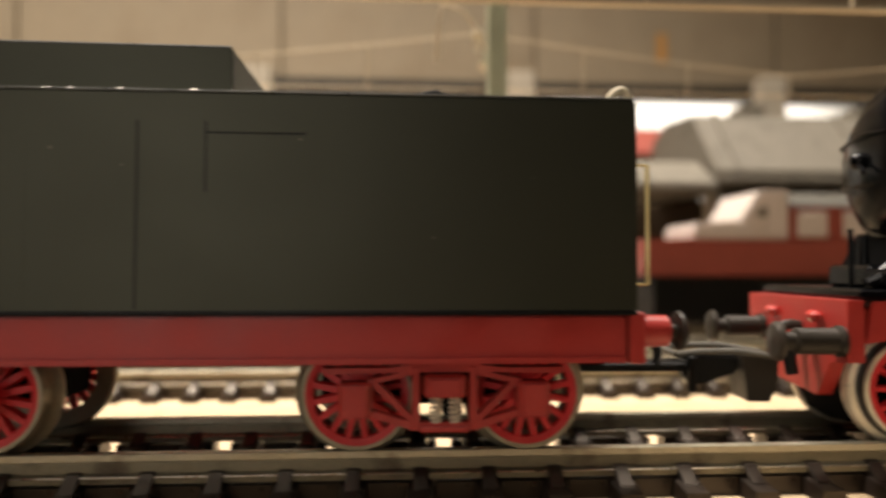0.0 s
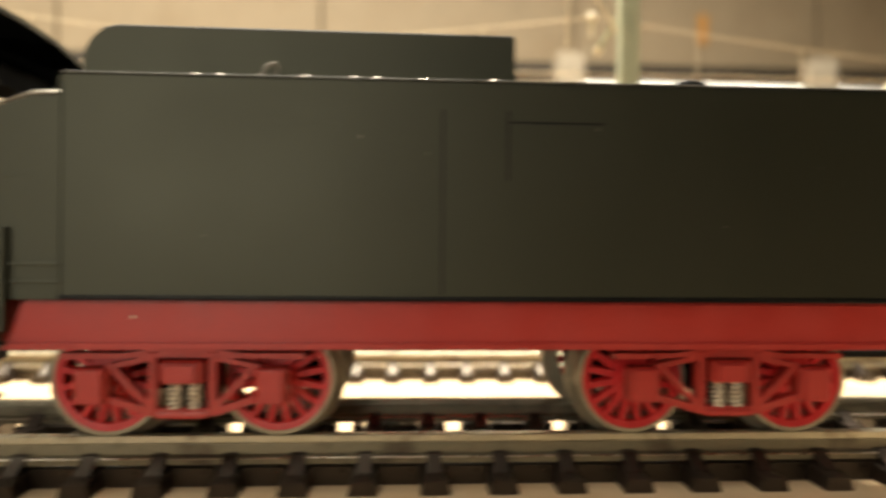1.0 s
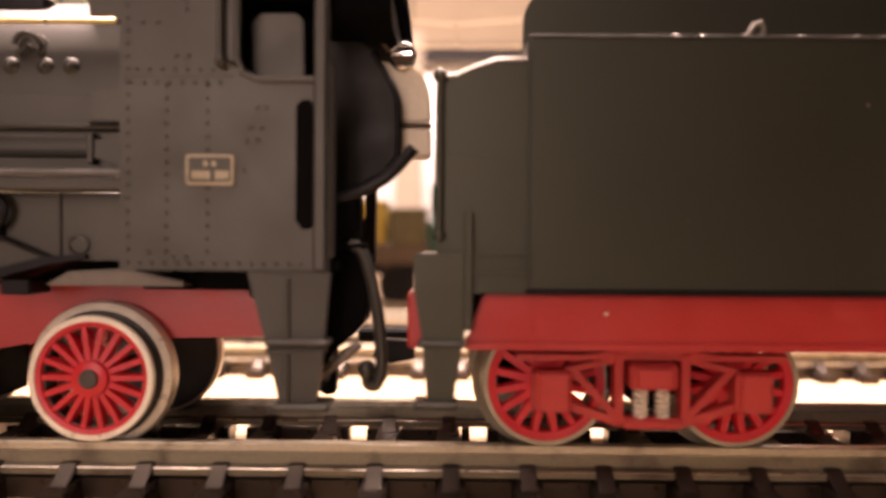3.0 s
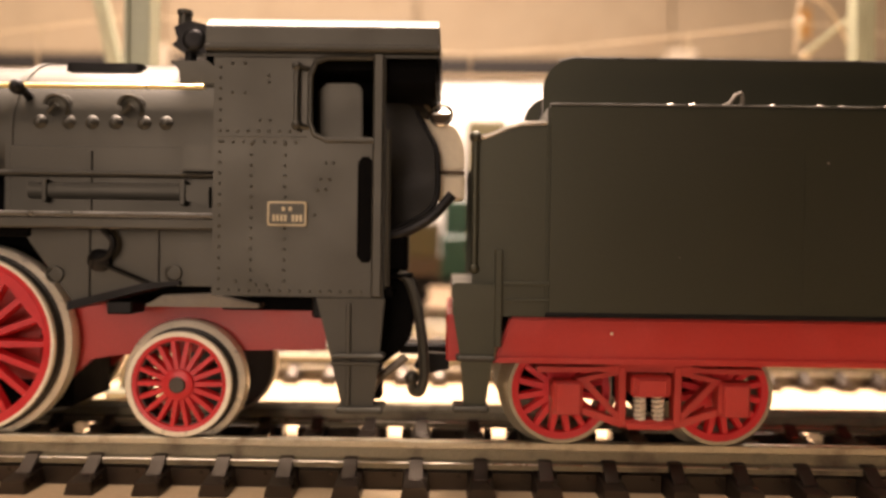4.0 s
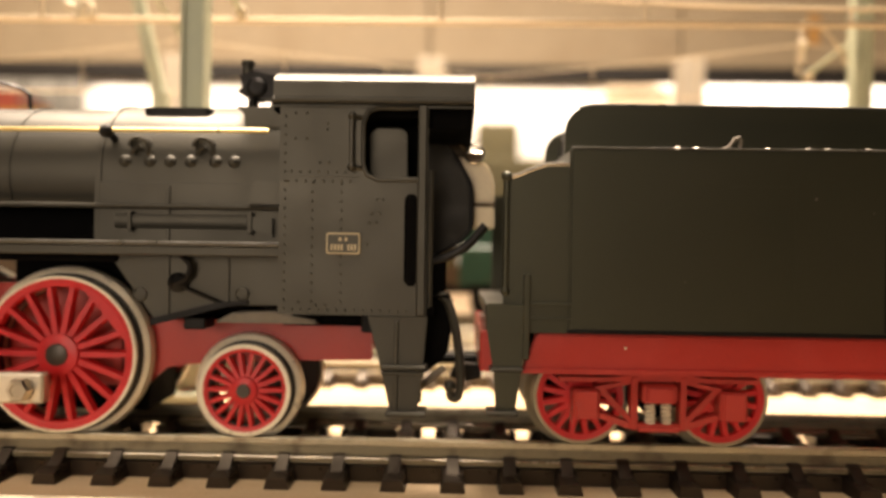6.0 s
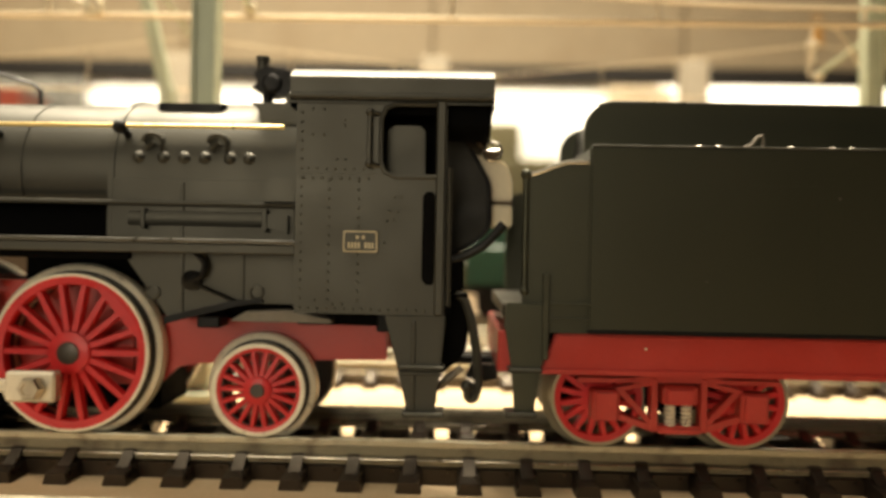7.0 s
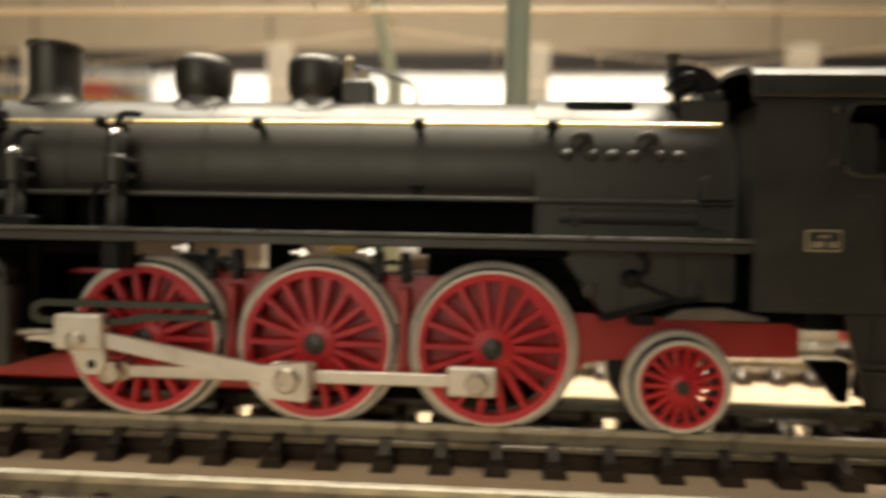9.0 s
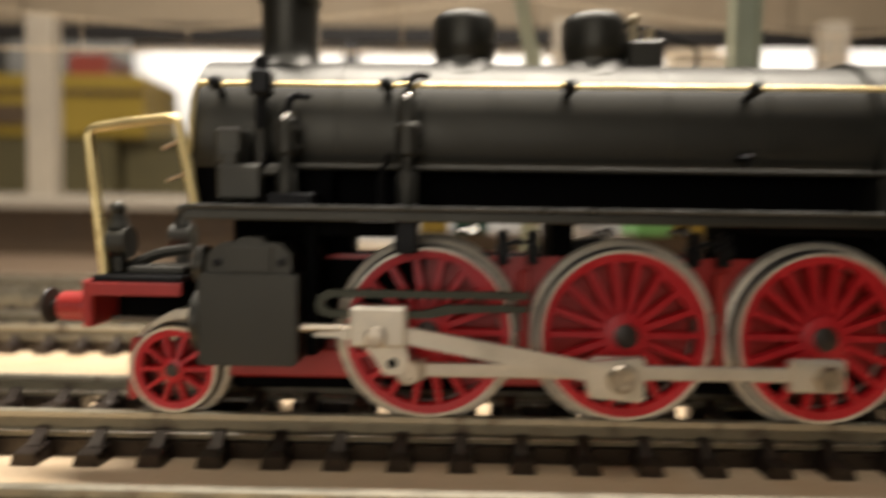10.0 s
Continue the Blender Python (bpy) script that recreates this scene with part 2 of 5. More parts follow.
def mesh_of(name, b, mat, org, angle=35, bevel=0.0):
    me = bpy.data.meshes.new(name)
    me.from_pydata([(M(p[0] - org.x), M(p[1] - org.y), M(p[2] - org.z)) for p in b.v], [], b.f)
    bm = bmesh.new()
    bm.from_mesh(me)
    bmesh.ops.recalc_face_normals(bm, faces=bm.faces)
    if bevel:
        sharp = [e for e in bm.edges if len(e.link_faces) == 2 and e.calc_face_angle(0) > radians(40)]
        bmesh.ops.bevel(bm, geom=sharp, offset=M(bevel), segments=2, affect="EDGES", clamp_overlap=True)
    bm.to_mesh(me)
    bm.free()
    for poly in me.polygons:
        poly.use_smooth = True
    me.set_sharp_from_angle(angle=radians(angle))
    me.materials.append(mat)
    return me


def part(name, b, mat, parent, label="", bevel=0.0, angle=35):
    org = ORIGIN[parent.name]
    ob = new(name, mesh_of(name, b, mat, org, angle, bevel))
    ob.parent = parent
    ORIGIN[ob.name] = org
    return tagged(ob, label)


def solid(name, b, mat, label="", category="", kind="structure", bevel=0.0, group=""):
    """One mesh that is a thing by itself, with its origin at its base."""
    xs, ys, zs = zip(*b.v)
    org = Vector(((min(xs) + max(xs)) / 2, (min(ys) + max(ys)) / 2, min(zs)))
    ob = new(name, mesh_of(name, b, mat, org, 35, bevel))
    ob.location = org * 0.001
    ORIGIN[ob.name] = org
    return tagged(ob, label, category, group, kind)


def shared(name, me, parent, x, y, z, turn=None):
    """A piece on shared mesh data, at a place in the model world."""
    ob = new(name, me)
    ob.parent = parent
    o = ORIGIN[parent.name]
    ob.matrix_basis = Matrix.Translation((M(x - o.x), M(y - o.y), M(z - o.z))) @ (turn if turn else Matrix())
    ORIGIN[ob.name] = o
    return ob

# ---------------------------------------------------------------- setting
BOARD_Z = -5.6
solid("baseboard", B().box(-900, 1000, -66, 640, BOARD_Z - 12, BOARD_Z), BOARD, "bare tan plywood baseboard under the model tracks", "board")
# thin sheets added to make the farther board darker than the near one
for x0, x1, y1 in ((-898, -175.5, 185.5), (-175, 998, 491)):
    solid("ground_mat", B().box(x0, x1, 95, y1, BOARD_Z + 0.01, BOARD_Z + 0.6, 0.1), TAN, "tan sheet that darkens the board under the farther tracks", "mat")
solid("ground_mat", B().box(-898, -175, 186, 491, BOARD_Z + 0.01, BOARD_Z + 2.0, 0.3), BROWN, "brown sheet that darkens the far left of the baseboard", "mat")
solid("floor", B().box(-1100, 1200, -800, 1020, -770, -750), BROWN, "brown floor of the room", "floor")
# unseen room shell, its colour kept dark so that little light bounces back
solid("ceiling", B().box(-1100, 1200, -800, 1020, 1000, 1020), CEIL, "unseen ceiling, kept dark against bounced light", "ceiling")
# made-up frame around the overhead fill, never in view
fixture = thing("overhead_fill_frame", -260, -380, 986, "cream frame around an added fill light, out of view", "lamp", kind="structure")
part("frame", B().box(-622, -612, -632, -128, 980, 999.5, 1).box(92, 102, -632, -128, 980, 999.5, 1).box(-612, 92, -632, -622, 980, 999.5, 1).box(-612, 92, -138, -128, 980, 999.5, 1), PILLAR, fixture)
solid("wall_north", B().box(-1100, 1200, 1000, 1020, -749, 999), WALL, "brightly lit white wall behind the layout", "wall")
# wall opening, frame and pane are made up to house the front fill
solid("wall_south", B().box(-1100, -620, -820, -800, -749, 999).box(0, 1200, -820, -800, -749, 999).box(-620, 0, -820, -800, -749, -20).box(-620, 0, -820, -800, 600, 999), ROOM, "unseen dark room wall with an opening for the fill light", "wall")
win = thing("fill_light_frame", -310, -806, -20, "plain cream frame added around the unseen fill light", "window", kind="structure")
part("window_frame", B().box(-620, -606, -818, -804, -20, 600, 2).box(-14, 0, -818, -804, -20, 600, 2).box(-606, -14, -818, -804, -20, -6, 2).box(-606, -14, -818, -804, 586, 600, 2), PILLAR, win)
part("pane", B().box(-606, -14, -812, -809, -6, 586), WALL, win, "pale panel behind the added fill light")
solid("wall_west", B().box(-1120, -1100, -800, 1000, -749, 999), ROOM, "unseen room wall, kept dark against bounced light", "wall")
solid("wall_east", B().box(1200, 1220, -800, 1000, -749, 999), ROOM, "unseen room wall, kept dark against bounced light", "wall")
solid("wall_panelling", B().box(-1099, 380, 990, 999.5, 300, 490, 1).box(380, 1199, 990, 999.5, 319, 490, 1), FASCIA, "tan panelling along the upper part of the wall", "panelling")

# hardboard panels on pillars behind the tracks
valance = thing("valance", 50, 540, 184, "tan hardboard panels with upright seams behind the layout", "panel", kind="structure")
for k in range(-6, 9):
    x0 = 26 + 238 * k
    part("panel", B().box(x0 + 1.4, x0 + 236.6, 537, 543, 200, 420, 0.8), FASCIA, valance)
    part("cover_strip", B().box(x0 - 6, x0 + 6, 543, 547, 200, 420), FASCIA, valance)
# black strip paints the shadow gap below the panels
part("edge_trim", B().box(-1090, 1190, 535, 545, 184.5, 199.8, 0.6), TRIMD, valance, "black strip standing for the shadow gap at the lower edge")
for k in range(-4, 7):
    xp = 34 + 190 * k
    pil = thing("pillar", xp, 400, BOARD_Z, "cream painted wooden pillar standing on the baseboard", "pillar", "pillars behind the tracks", "structure")
    part("shaft", B().box(xp - 10, xp + 10, 390, 403, BOARD_Z + 5, 166, 1.0), PILLAR, pil)
    part("foot", B().box(xp - 13, xp + 13, 387, 406, BOARD_Z, BOARD_Z + 5, 1.0), PILLAR, pil)


# ---------------------------------------------------------------- tracks
PITCH = 7.68
RAIL_Y = 9.2


def sleeper_mesh():
    """Tapering upwards, with ends that slope to the rail and a narrow moulded chair on either side of it."""
    b = B()
    for y0, y1 in ((-14.2, -9.2), (-9.2, 9.2), (9.2, 14.2)):
        za, zb = (-4.15 if abs(y) > 10 else -3.4 for y in (y0, y1))
        v = [(x * (1.68 if z < -5 else 1.32), y * (0.992 if z > -5 else 1), z) for y, top in ((y0, za), (y1, zb)) for x, z in ((-1, BOARD_Z), (1, BOARD_Z), (1, top), (-1, top))]
        b.add(v, [(0, 1, 2, 3), (4, 5, 6, 7), (0, 1, 5, 4), (1, 2, 6, 5), (2, 3, 7, 6), (3, 0, 4, 7)])
    for r in (-RAIL_Y, RAIL_Y):
        for s in (-1, 1):
            b.prism([(r + s * 0.5, -1.95), (r + s * 1.2, -2.1), (r + s * 1.75, -2.7), (r + s * 3.1, -3.75), (r + s * 3.1, -4.2), (r + s * 0.5, -4.2)], "x", -0.82, 0.82)
    return mesh_of("sleeper", b, TIE, Vector((0, 0, 0)), bevel=0.08)


def web_mesh():
    return mesh_of("web", B().box(1.5, PITCH - 1.5, -1.3, 1.3, BOARD_Z, -3.5), TIE, Vector((0, 0, 0)))


def stub_mesh():
    return mesh_of("web", B().box(1.5, 2.6, -1.3, 1.3, BOARD_Z, -3.5).box(PITCH - 2.9, PITCH - 1.5, -1.3, 1.3, BOARD_Z, -3.5), TIE, Vector((0, 0, 0)))


SLEEPER, WEB, STUB = sleeper_mesh(), web_mesh(), stub_mesh()


def rail(track, y, x0, x1):
    # web and foot take a darker metal than the head
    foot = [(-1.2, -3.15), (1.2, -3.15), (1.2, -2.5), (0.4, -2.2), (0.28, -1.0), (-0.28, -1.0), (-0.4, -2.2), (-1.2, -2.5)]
    r = part("rail", B().prism([(y + p, q) for p, q in foot], "x", x0, x1), RAILD, track, "metal rail, darker below its head")
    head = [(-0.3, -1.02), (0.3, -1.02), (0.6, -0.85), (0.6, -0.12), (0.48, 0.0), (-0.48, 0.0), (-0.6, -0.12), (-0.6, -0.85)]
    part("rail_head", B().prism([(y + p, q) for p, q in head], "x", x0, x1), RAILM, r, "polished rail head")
    # bright bead on the near side paints the highlight along the foot
    part("foot_edge", B().tube([(x0, y - 1.12, -2.5), (x1, y - 1.12, -2.5)], 0.1, 6), RAILH, r, "bright bead drawn for the rail foot's highlight")


def track(y, x0, x1, shift, label, webs=True):
    t = thing("railway_track", (x0 + x1) / 2, y, BOARD_Z, label, "track", "parallel model tracks", "structure")
    for r in (-RAIL_Y, RAIL_Y):
        rail(t, y + r, x0, x1)
    n0, n1 = math.ceil((x0 - shift) / PITCH), math.floor((x1 - shift) / PITCH)
    rnd = random.Random(int(y) + 7)
    for n in range(n0, n1 + 1):
        x = shift + PITCH * n
        turn = Matrix.Rotation(rnd.uniform(-0.012, 0.012), 4, "Z")
        shared("sleeper", SLEEPER, t, x + rnd.uniform(-0.12, 0.12), y, 0, turn)
        if webs:
            # the strips between sleepers leave every second gap open under the farther rail
            shared("web", WEB, t, x, y - RAIL_Y, 0)
            shared("web", WEB if n % 2 == 0 else STUB, t, x, y + RAIL_Y, 0)
    return t


# ---------------------------------------------------------------- wheels


def wheel_parts(vehicle, x, z, r, side, spokes, thick=2.9, flange=1.25, hub=2.9, weight=None, edge=0.45, band=0.95):
    """A spoked wheel: side -1 faces the eye. weight: angle of a counterweight, in degrees."""
    y0 = side * 10.0
    i = -side
    w = thing_part("wheel", vehicle)
    front = [(r - edge, 0.0), (r - 0.12, 0.0), (r, 0.12), (r, 0.5), (r - 0.3, 0.55), (r - edge - 0.6, 0.9), (r - edge, 0.8)]
    part("tyre", B().lathe((x, y0, z), "y", [(a, i * o) for a, o in front], 56, closed=True), TYRE, w, "bright metal tyre edge")
    # dark ring between tyre edge and flange
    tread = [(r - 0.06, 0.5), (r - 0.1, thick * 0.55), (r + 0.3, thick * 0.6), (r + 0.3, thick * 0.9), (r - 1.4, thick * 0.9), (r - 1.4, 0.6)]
    part("tread", B().lathe((x, y0, z), "y", [(a, i * o) for a, o in tread], 56, closed=True), TREAD, w, "dark running tread")
    flng = [(r + 0.3, thick * 0.58), (r + 0.5, thick * 0.56), (r + flange - 0.2, thick * 0.66), (r + flange, thick * 0.85), (r + flange, thick + 0.4), (r + flange - 0.3, thick + 0.75), (r - 1.4, thick + 0.75), (r - 1.4, thick * 0.95), (r + 0.3, thick * 0.95)]
    part("flange", B().lathe((x, y0, z), "y", [(a, i * o) for a, o in flng], 56, closed=True), TYRE, w, "deep bright metal flange")
    # black plate carrying the shade of the wheel's back, full disc on far wheels
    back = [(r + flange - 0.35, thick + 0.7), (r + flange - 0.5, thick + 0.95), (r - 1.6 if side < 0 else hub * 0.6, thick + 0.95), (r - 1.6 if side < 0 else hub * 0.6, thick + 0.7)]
    part("back_plate", B().lathe((x, y0, z), "y", [(a, i * o) for a, o in back], 48, closed=True), TREAD, w, "black plate for the shade on the wheel's back")
    ri = r - edge
    rim = [(ri, 0.12), (ri - band + 0.1, 0.2), (ri - band, 0.4), (ri - band, 1.5), (ri, 1.6)]
    part("rim", B().lathe((x, y0, z), "y", [(a, i * o) for a, o in rim], 56, closed=True), REDW, w)
    hubp = [(0.0, -0.35), (hub * 0.86, -0.35), (hub, -0.2), (hub, 0.5), (hub * 1.12, 1.6), (0, 1.6)]
    h = part("hub", B().lathe((x, y0, z), "y", [(max(a, 1e-5), i * o) for a, o in hubp], 28), REDW, w)
    part("axle_end", B().lathe((x, y0, z), "y", [(1e-5, i * -0.6), (hub * 0.47, i * -0.6), (hub * 0.53, i * -0.5), (hub * 0.53, i * 0.2)], 20), AXLE, h, "blackened axle end")
    s = B()
    t0, t1 = r * 0.024 + 0.16, r * 0.018 + 0.13
    s.add([(hub * 0.8, i * 0.1, -t0), (hub * 0.8, i * 0.1, t0), (ri - 0.5, i * 0.32, t1), (ri - 0.5, i * 0.32, -t1), (hub * 0.8, i * 1.2, -t0 * 1.5), (hub * 0.8, i * 1.2, t0 * 1.5), (ri - 0.5, i * 1.2, t1 * 1.6), (ri - 0.5, i * 1.2, -t1 * 1.6)],
          [(0, 1, 2, 3), (4, 5, 6, 7), (0, 1, 5, 4), (1, 2, 6, 5), (2, 3, 7, 6), (3, 0, 4, 7)])
    me = mesh_of("spoke", s, REDW, Vector((0, 0, 0)))
    for k in range(spokes):
        shared("spoke", me, w, x, y0, z, Matrix.Rotation(-radians(360 * k / spokes), 4, "Y"))
    if weight is not None:
        pts = [(x + (ri - 0.5) * math.cos(radians(weight + a)), z + (ri - 0.5) * math.sin(radians(weight + a))) for a in range(-34, 35, 4)]
        part("counterweight", B().prism(pts, "y", y0 + i * 0.12, y0 + i * 1.4), REDW, w, bevel=0.12)
    return w


def thing_part(name, parent):
    """An empty part, to hold sub-parts."""
    ob = new(name)
    ob.empty_display_size = 0.005
    ob.parent = parent
    ORIGIN[ob.name] = ORIGIN[parent.name]
    return ob


def axle(vehicle, x, z, r):
    part("axle", B().cyl((x, -8, z), (x, 8, z), 0.9, n=14), AXLE, vehicle)


def loop(points, n=5):
    """Rounds the corners of a path."""
    pts = [Vector(p) for p in points]
    out = [pts[0]]
    for a, b, c in zip(pts, pts[1:], pts[2:]):
        k = min(0.4, 1.2 / max((b - a).length, 0.01)), min(0.4, 1.2 / max((c - b).length, 0.01))
        p, q = b.lerp(a, k[0]), b.lerp(c, k[1])
        for j in range(n + 1):
            t = j / n
            out.append(p.lerp(b, t).lerp(b.lerp(q, t), t))
    return out + [pts[-1]]


def rounded(pts, r, n=5):
    """A polygon with its corners cut to arcs of about r."""
    out = []
    for i, p in enumerate(pts):
        a, b, c = Vector(pts[i - 1]), Vector(p), Vector(pts[(i + 1) % len(pts)])
        ra, rc = min(r, (a - b).length * 0.45), min(r, (c - b).length * 0.45)
        s, e = b + (a - b).normalized() * ra, b + (c - b).normalized() * rc
        for k in range(n + 1):
            t = k / n
            out.append(tuple(s.lerp(b, t).lerp(b.lerp(e, t), t)))
    return out


def buffer_(vehicle, x, y, z, way, red=True):
    """A round buffer: way -1 points to lower x."""
    b = part("buffer", B().lathe((x, y, z), "x", [(2.2, 0), (2.2, way * 0.5), (1.9, way * 0.7), (1.8, way * 3.9), (1.3, way * 4.2), (1.0, way * 4.3)], 22), RED if red else DARK, vehicle)
    part("buffer_head", B().lathe((x, y, z), "x", [(0.8, way * 4.1), (0.8, way * 5.0), (2.2, way * 5.2), (2.3, way * 5.5), (1.9, way * 5.9), (1e-5, way * 6.1)], 24), IRON, b, "dark steel buffer head")


# ---------------------------------------------------------------- locomotive
loco = thing("steam_locomotive", -20, 0, 0, "dark grey model steam locomotive with red spoked wheels on the track", "locomotive")
D3, DS, DR = 0.2, 24.9, 10.9
CRANK = 242.0
cxo, czo = 4.4 * math.cos(radians(CRANK)), 4.4 * math.sin(radians(CRANK))

# boiler and firebox
BZ, BR = 36.0, 10.4
shell = [(BR * math.cos(radians(a)), BZ + BR * math.sin(radians(a))) for a in range(-26, 207, 4)]
part("boiler", B().prism(shell, "x", -79.4, 6.2), BLACK, loco, "smooth dark grey boiler barrel")
# black blocks darken the gap under the boiler
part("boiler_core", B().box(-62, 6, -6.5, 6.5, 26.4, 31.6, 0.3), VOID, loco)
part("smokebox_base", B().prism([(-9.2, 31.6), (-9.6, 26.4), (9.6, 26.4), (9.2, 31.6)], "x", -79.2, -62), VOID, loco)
for x in (-61.5, -41.5, -19.5, -7.0):
    part("boiler_band", B().prism([(a * 1.016, BZ + (z - BZ) * 1.016) for a, z in shell], "x", x - 0.4, x + 0.4), BLACK, loco)
part("smokebox_door", B().lathe((0, 0, BZ), "x", [(BR - 0.3, -79.6), (BR - 1.0, -80.1), (BR - 2.2, -80.5), (BR - 5, -81.6), (2.0, -82.3), (1e-5, -82.4)], 48), DARK, loco)
fb = [((BR + 0.5) * math.cos(radians(a)), BZ + (BR + 0.5) * math.sin(radians(a))) for a in range(0, 181, 6)]
fb = [(10.9, 26.6)] + fb + [(-10.9, 26.6)]
part("firebox", B().prism(fb, "x", 6.0, 32.5), BLACK, loco)
part("firebox_band", B().prism([(a * 1.016, 36 + (z - 36) * 1.016 if z > 30 else z) for a, z in fb], "x", 5.6, 6.4), BLACK, loco)
part("firebox_step", B().box(6.2, 31, -11.2, -10.8, 26.6, 34.7, 0.1), BLACK, loco)
part("firebox_seam", B().box(15.6, 16.1, -11.4, -11.1, 26.6, 34.2, 0.08), BLACK, loco)
part("handrail", B().tube([(-78, -11.9, 41.4), (29.5, -11.9, 41.7)], 0.32, 10), BRASS, loco, "thin brass handrail along the boiler")
part("front_grab_rail", B().tube(loop([(-77.6, -11.9, 41.4), (-78.3, -11.7, 40.6), (-78.9, -11.5, 36.5), (-79.1, -11.4, 33.0)]), 0.24, 8), BRASS, loco, "brass rail down the smokebox front")
for x in (-75.8, -54.9, -32.7, -10.4, 7.6):
    k = part("handrail_knob", B().cyl((x, -9.3, 40.6), (x + 0.2, -12.1, 41.5), 0.55, 0.4, 10).ball((x, -12.0, 41.45), 0.95), DARK, loco)
part("firebox_vent", B().prism(rounded([(9.9, -6.6), (19.7, -6.6), (19.7, -4.4), (9.9, -4.4)], 1.0), "z", 44.6, 45.85), DARK, loco, "flat dark hatch on the firebox", bevel=0.15)
# washout plugs and covers on the firebox side
for x in (9.6, 13.0, 15.8, 18.6, 22.0, 24.6):
    part("washout_plug", B().lathe((x, -10.6, 37.6), "y", [(0.85, 0.4), (0.85, -0.25), (0.6, -0.55), (0.3, -0.65), (0.3, -0.95), (1e-5, -1.0)], 14), BLACK, loco)
for x in (11.6, 20.4):
    part("washout_cover", B().lathe((x, -10.0, 39.6), "y", [(1.5, 0.4), (1.5, -0.2), (1.2, -0.42), (1e-5, -0.46)], 20).tube([(x + 1.35 * math.cos(radians(q)), -11.0 - 0.25 * math.sin(radians(q)), 39.4 + 1.35 * math.sin(radians(q))) for q in range(-40, 171, 15)], 0.3, 6).tube([(x - 0.9, -11.2, 38.6), (x + 0.2, -11.3, 39.6)], 0.32, 6), BLACK, loco)
# long pipes at the boiler side
part("side_pipe", B().tube([(-70, -11.6, 31.5), (31.5, -11.9, 31.4)], 0.36, 8), BLACK, loco)
part("ejector_pipe", B().prism([(-11.0, 28.4), (-11.75, 28.55), (-11.95, 29.0), (-11.95, 29.9), (-11.75, 30.3), (-11.0, 30.45)], "x", 8.8, 27.2).box(10.6, 11.2, -12.15, -11.0, 28.0, 30.7, 0.12).box(26.8, 27.5, -12.2, -11.0, 27.8, 30.8, 0.12).prism([(27.5, 30.2), (30.2, 30.0), (30.2, 27.6), (27.5, 28.4)], "y", -12.0, -11.0), BLACK, loco)
part("sand_valve", B().prism([(27.0, 31.8), (27.4, 34.6), (28.2, 35.0), (31.4, 35.0), (31.4, 31.8)], "y", -12.7, -11.0), BLACK, loco, bevel=0.15)
part("oil_box", B().box(-11.8, -9.8, -11.2, -10.1, 32.9, 33.7, 0.3).cyl((-10.8, -10.8, 33), (-10.8, -10.8, 31.8), 0.35), DARK, loco)
# running board
for s in (-1, 1):
    y0, y1 = sorted((s * 16.2, s * 8.5))
    rb = part("running_board", B().box(-78, 32.4, y0, y1, 25.4, 26.2, 0.12), BLACK, loco)
    ya, yb = sorted((s * 16.5, s * 15.9))
    part("edge_angle", B().box(-78, 32.4, ya, yb, 24.9, 26.1, 0.15), BLACK, rb)
    part("edge_lip", B().tube([(-78, s * 16.35, 26.45), (32.4, s * 16.35, 26.45)], 0.3, 8), RIM, rb, "paler lip drawn for the edge highlight")
# lower firebox and ash pan
part("ash_pan", B().prism([(8.6, 24.9), (15.2, 15.9), (23.8, 18.4), (31.6, 18.4), (31.6, 24.9)], "y", -13.0, 13.0), BLACK, loco, bevel=0.15)
part("ash_pan_lip", B().prism([(14.6, 15.5), (23.8, 18.0), (27.5, 18.6), (27.5, 19.0), (23.6, 18.8), (14.6, 16.5)], "y", -13.6, 13.6), DARK, loco)
part("damper_box", B().box(18.6, 21.6, -12.6, -9.0, 15.0, 16.6, 0.2), DARK, loco)
part("ash_pan_wing", B().prism([(22.6, 15.9), (25, 17.3), (30.5, 17.6), (36.4, 16.4), (36.4, 15.9)], "y", -12.2, -9.4), WORN, loco, "worn grey ash-pan wing", bevel=0.2)
for x in (16.6, 24.6):
    part("panel_seam", B().box(x, x + 0.35, -13.25, -12.9, 18.6 if x > 20 else 17, 24.9, 0.06), BLACK, loco)
part("blow_valve", B().lathe((18.2, -13.0, 21.3), "y", [(1.3, 0.2), (1.3, -0.7), (0.8, -1.1), (1e-5, -1.3)], 18), DARK, loco)
part("blow_pipe", B().tube(loop([(18.2, -13.9, 21.3), (19.8, -14.0, 22.0), (20.2, -14.0, 23.6), (18.8, -13.9, 24.9)]), 0.42, 8).tube([(18.8, -13.6, 20.8), (24.0, -13.3, 18.6)], 0.3, 6), DARK, loco)
for x, z in ((12.9, 19.6), (26.6, 19.9)):
    part("mud_plug", B().lathe((x, -13.0, z), "y", [(1.0, 0.1), (1.0, -0.3), (0.75, -0.35), (0.7, -0.15), (1e-5, -0.15)], 18).box(x - 0.7, x + 0.7, -13.35, -13.0, z - 0.15, z + 0.15), BLACK, loco)

# domes, chimney, turbine
part("chimney", B().lathe((-69.5, 0, 0), "z", [(5.4, 45.3), (4.3, 46.4), (3.85, 47.4), (3.75, 49.0), (3.9, 54.4), (4.2, 54.6), (4.2, 55.2), (3.4, 55.2), (3.3, 50), (1e-5, 50)], 40), BLACK, loco, "plain dark grey chimney")
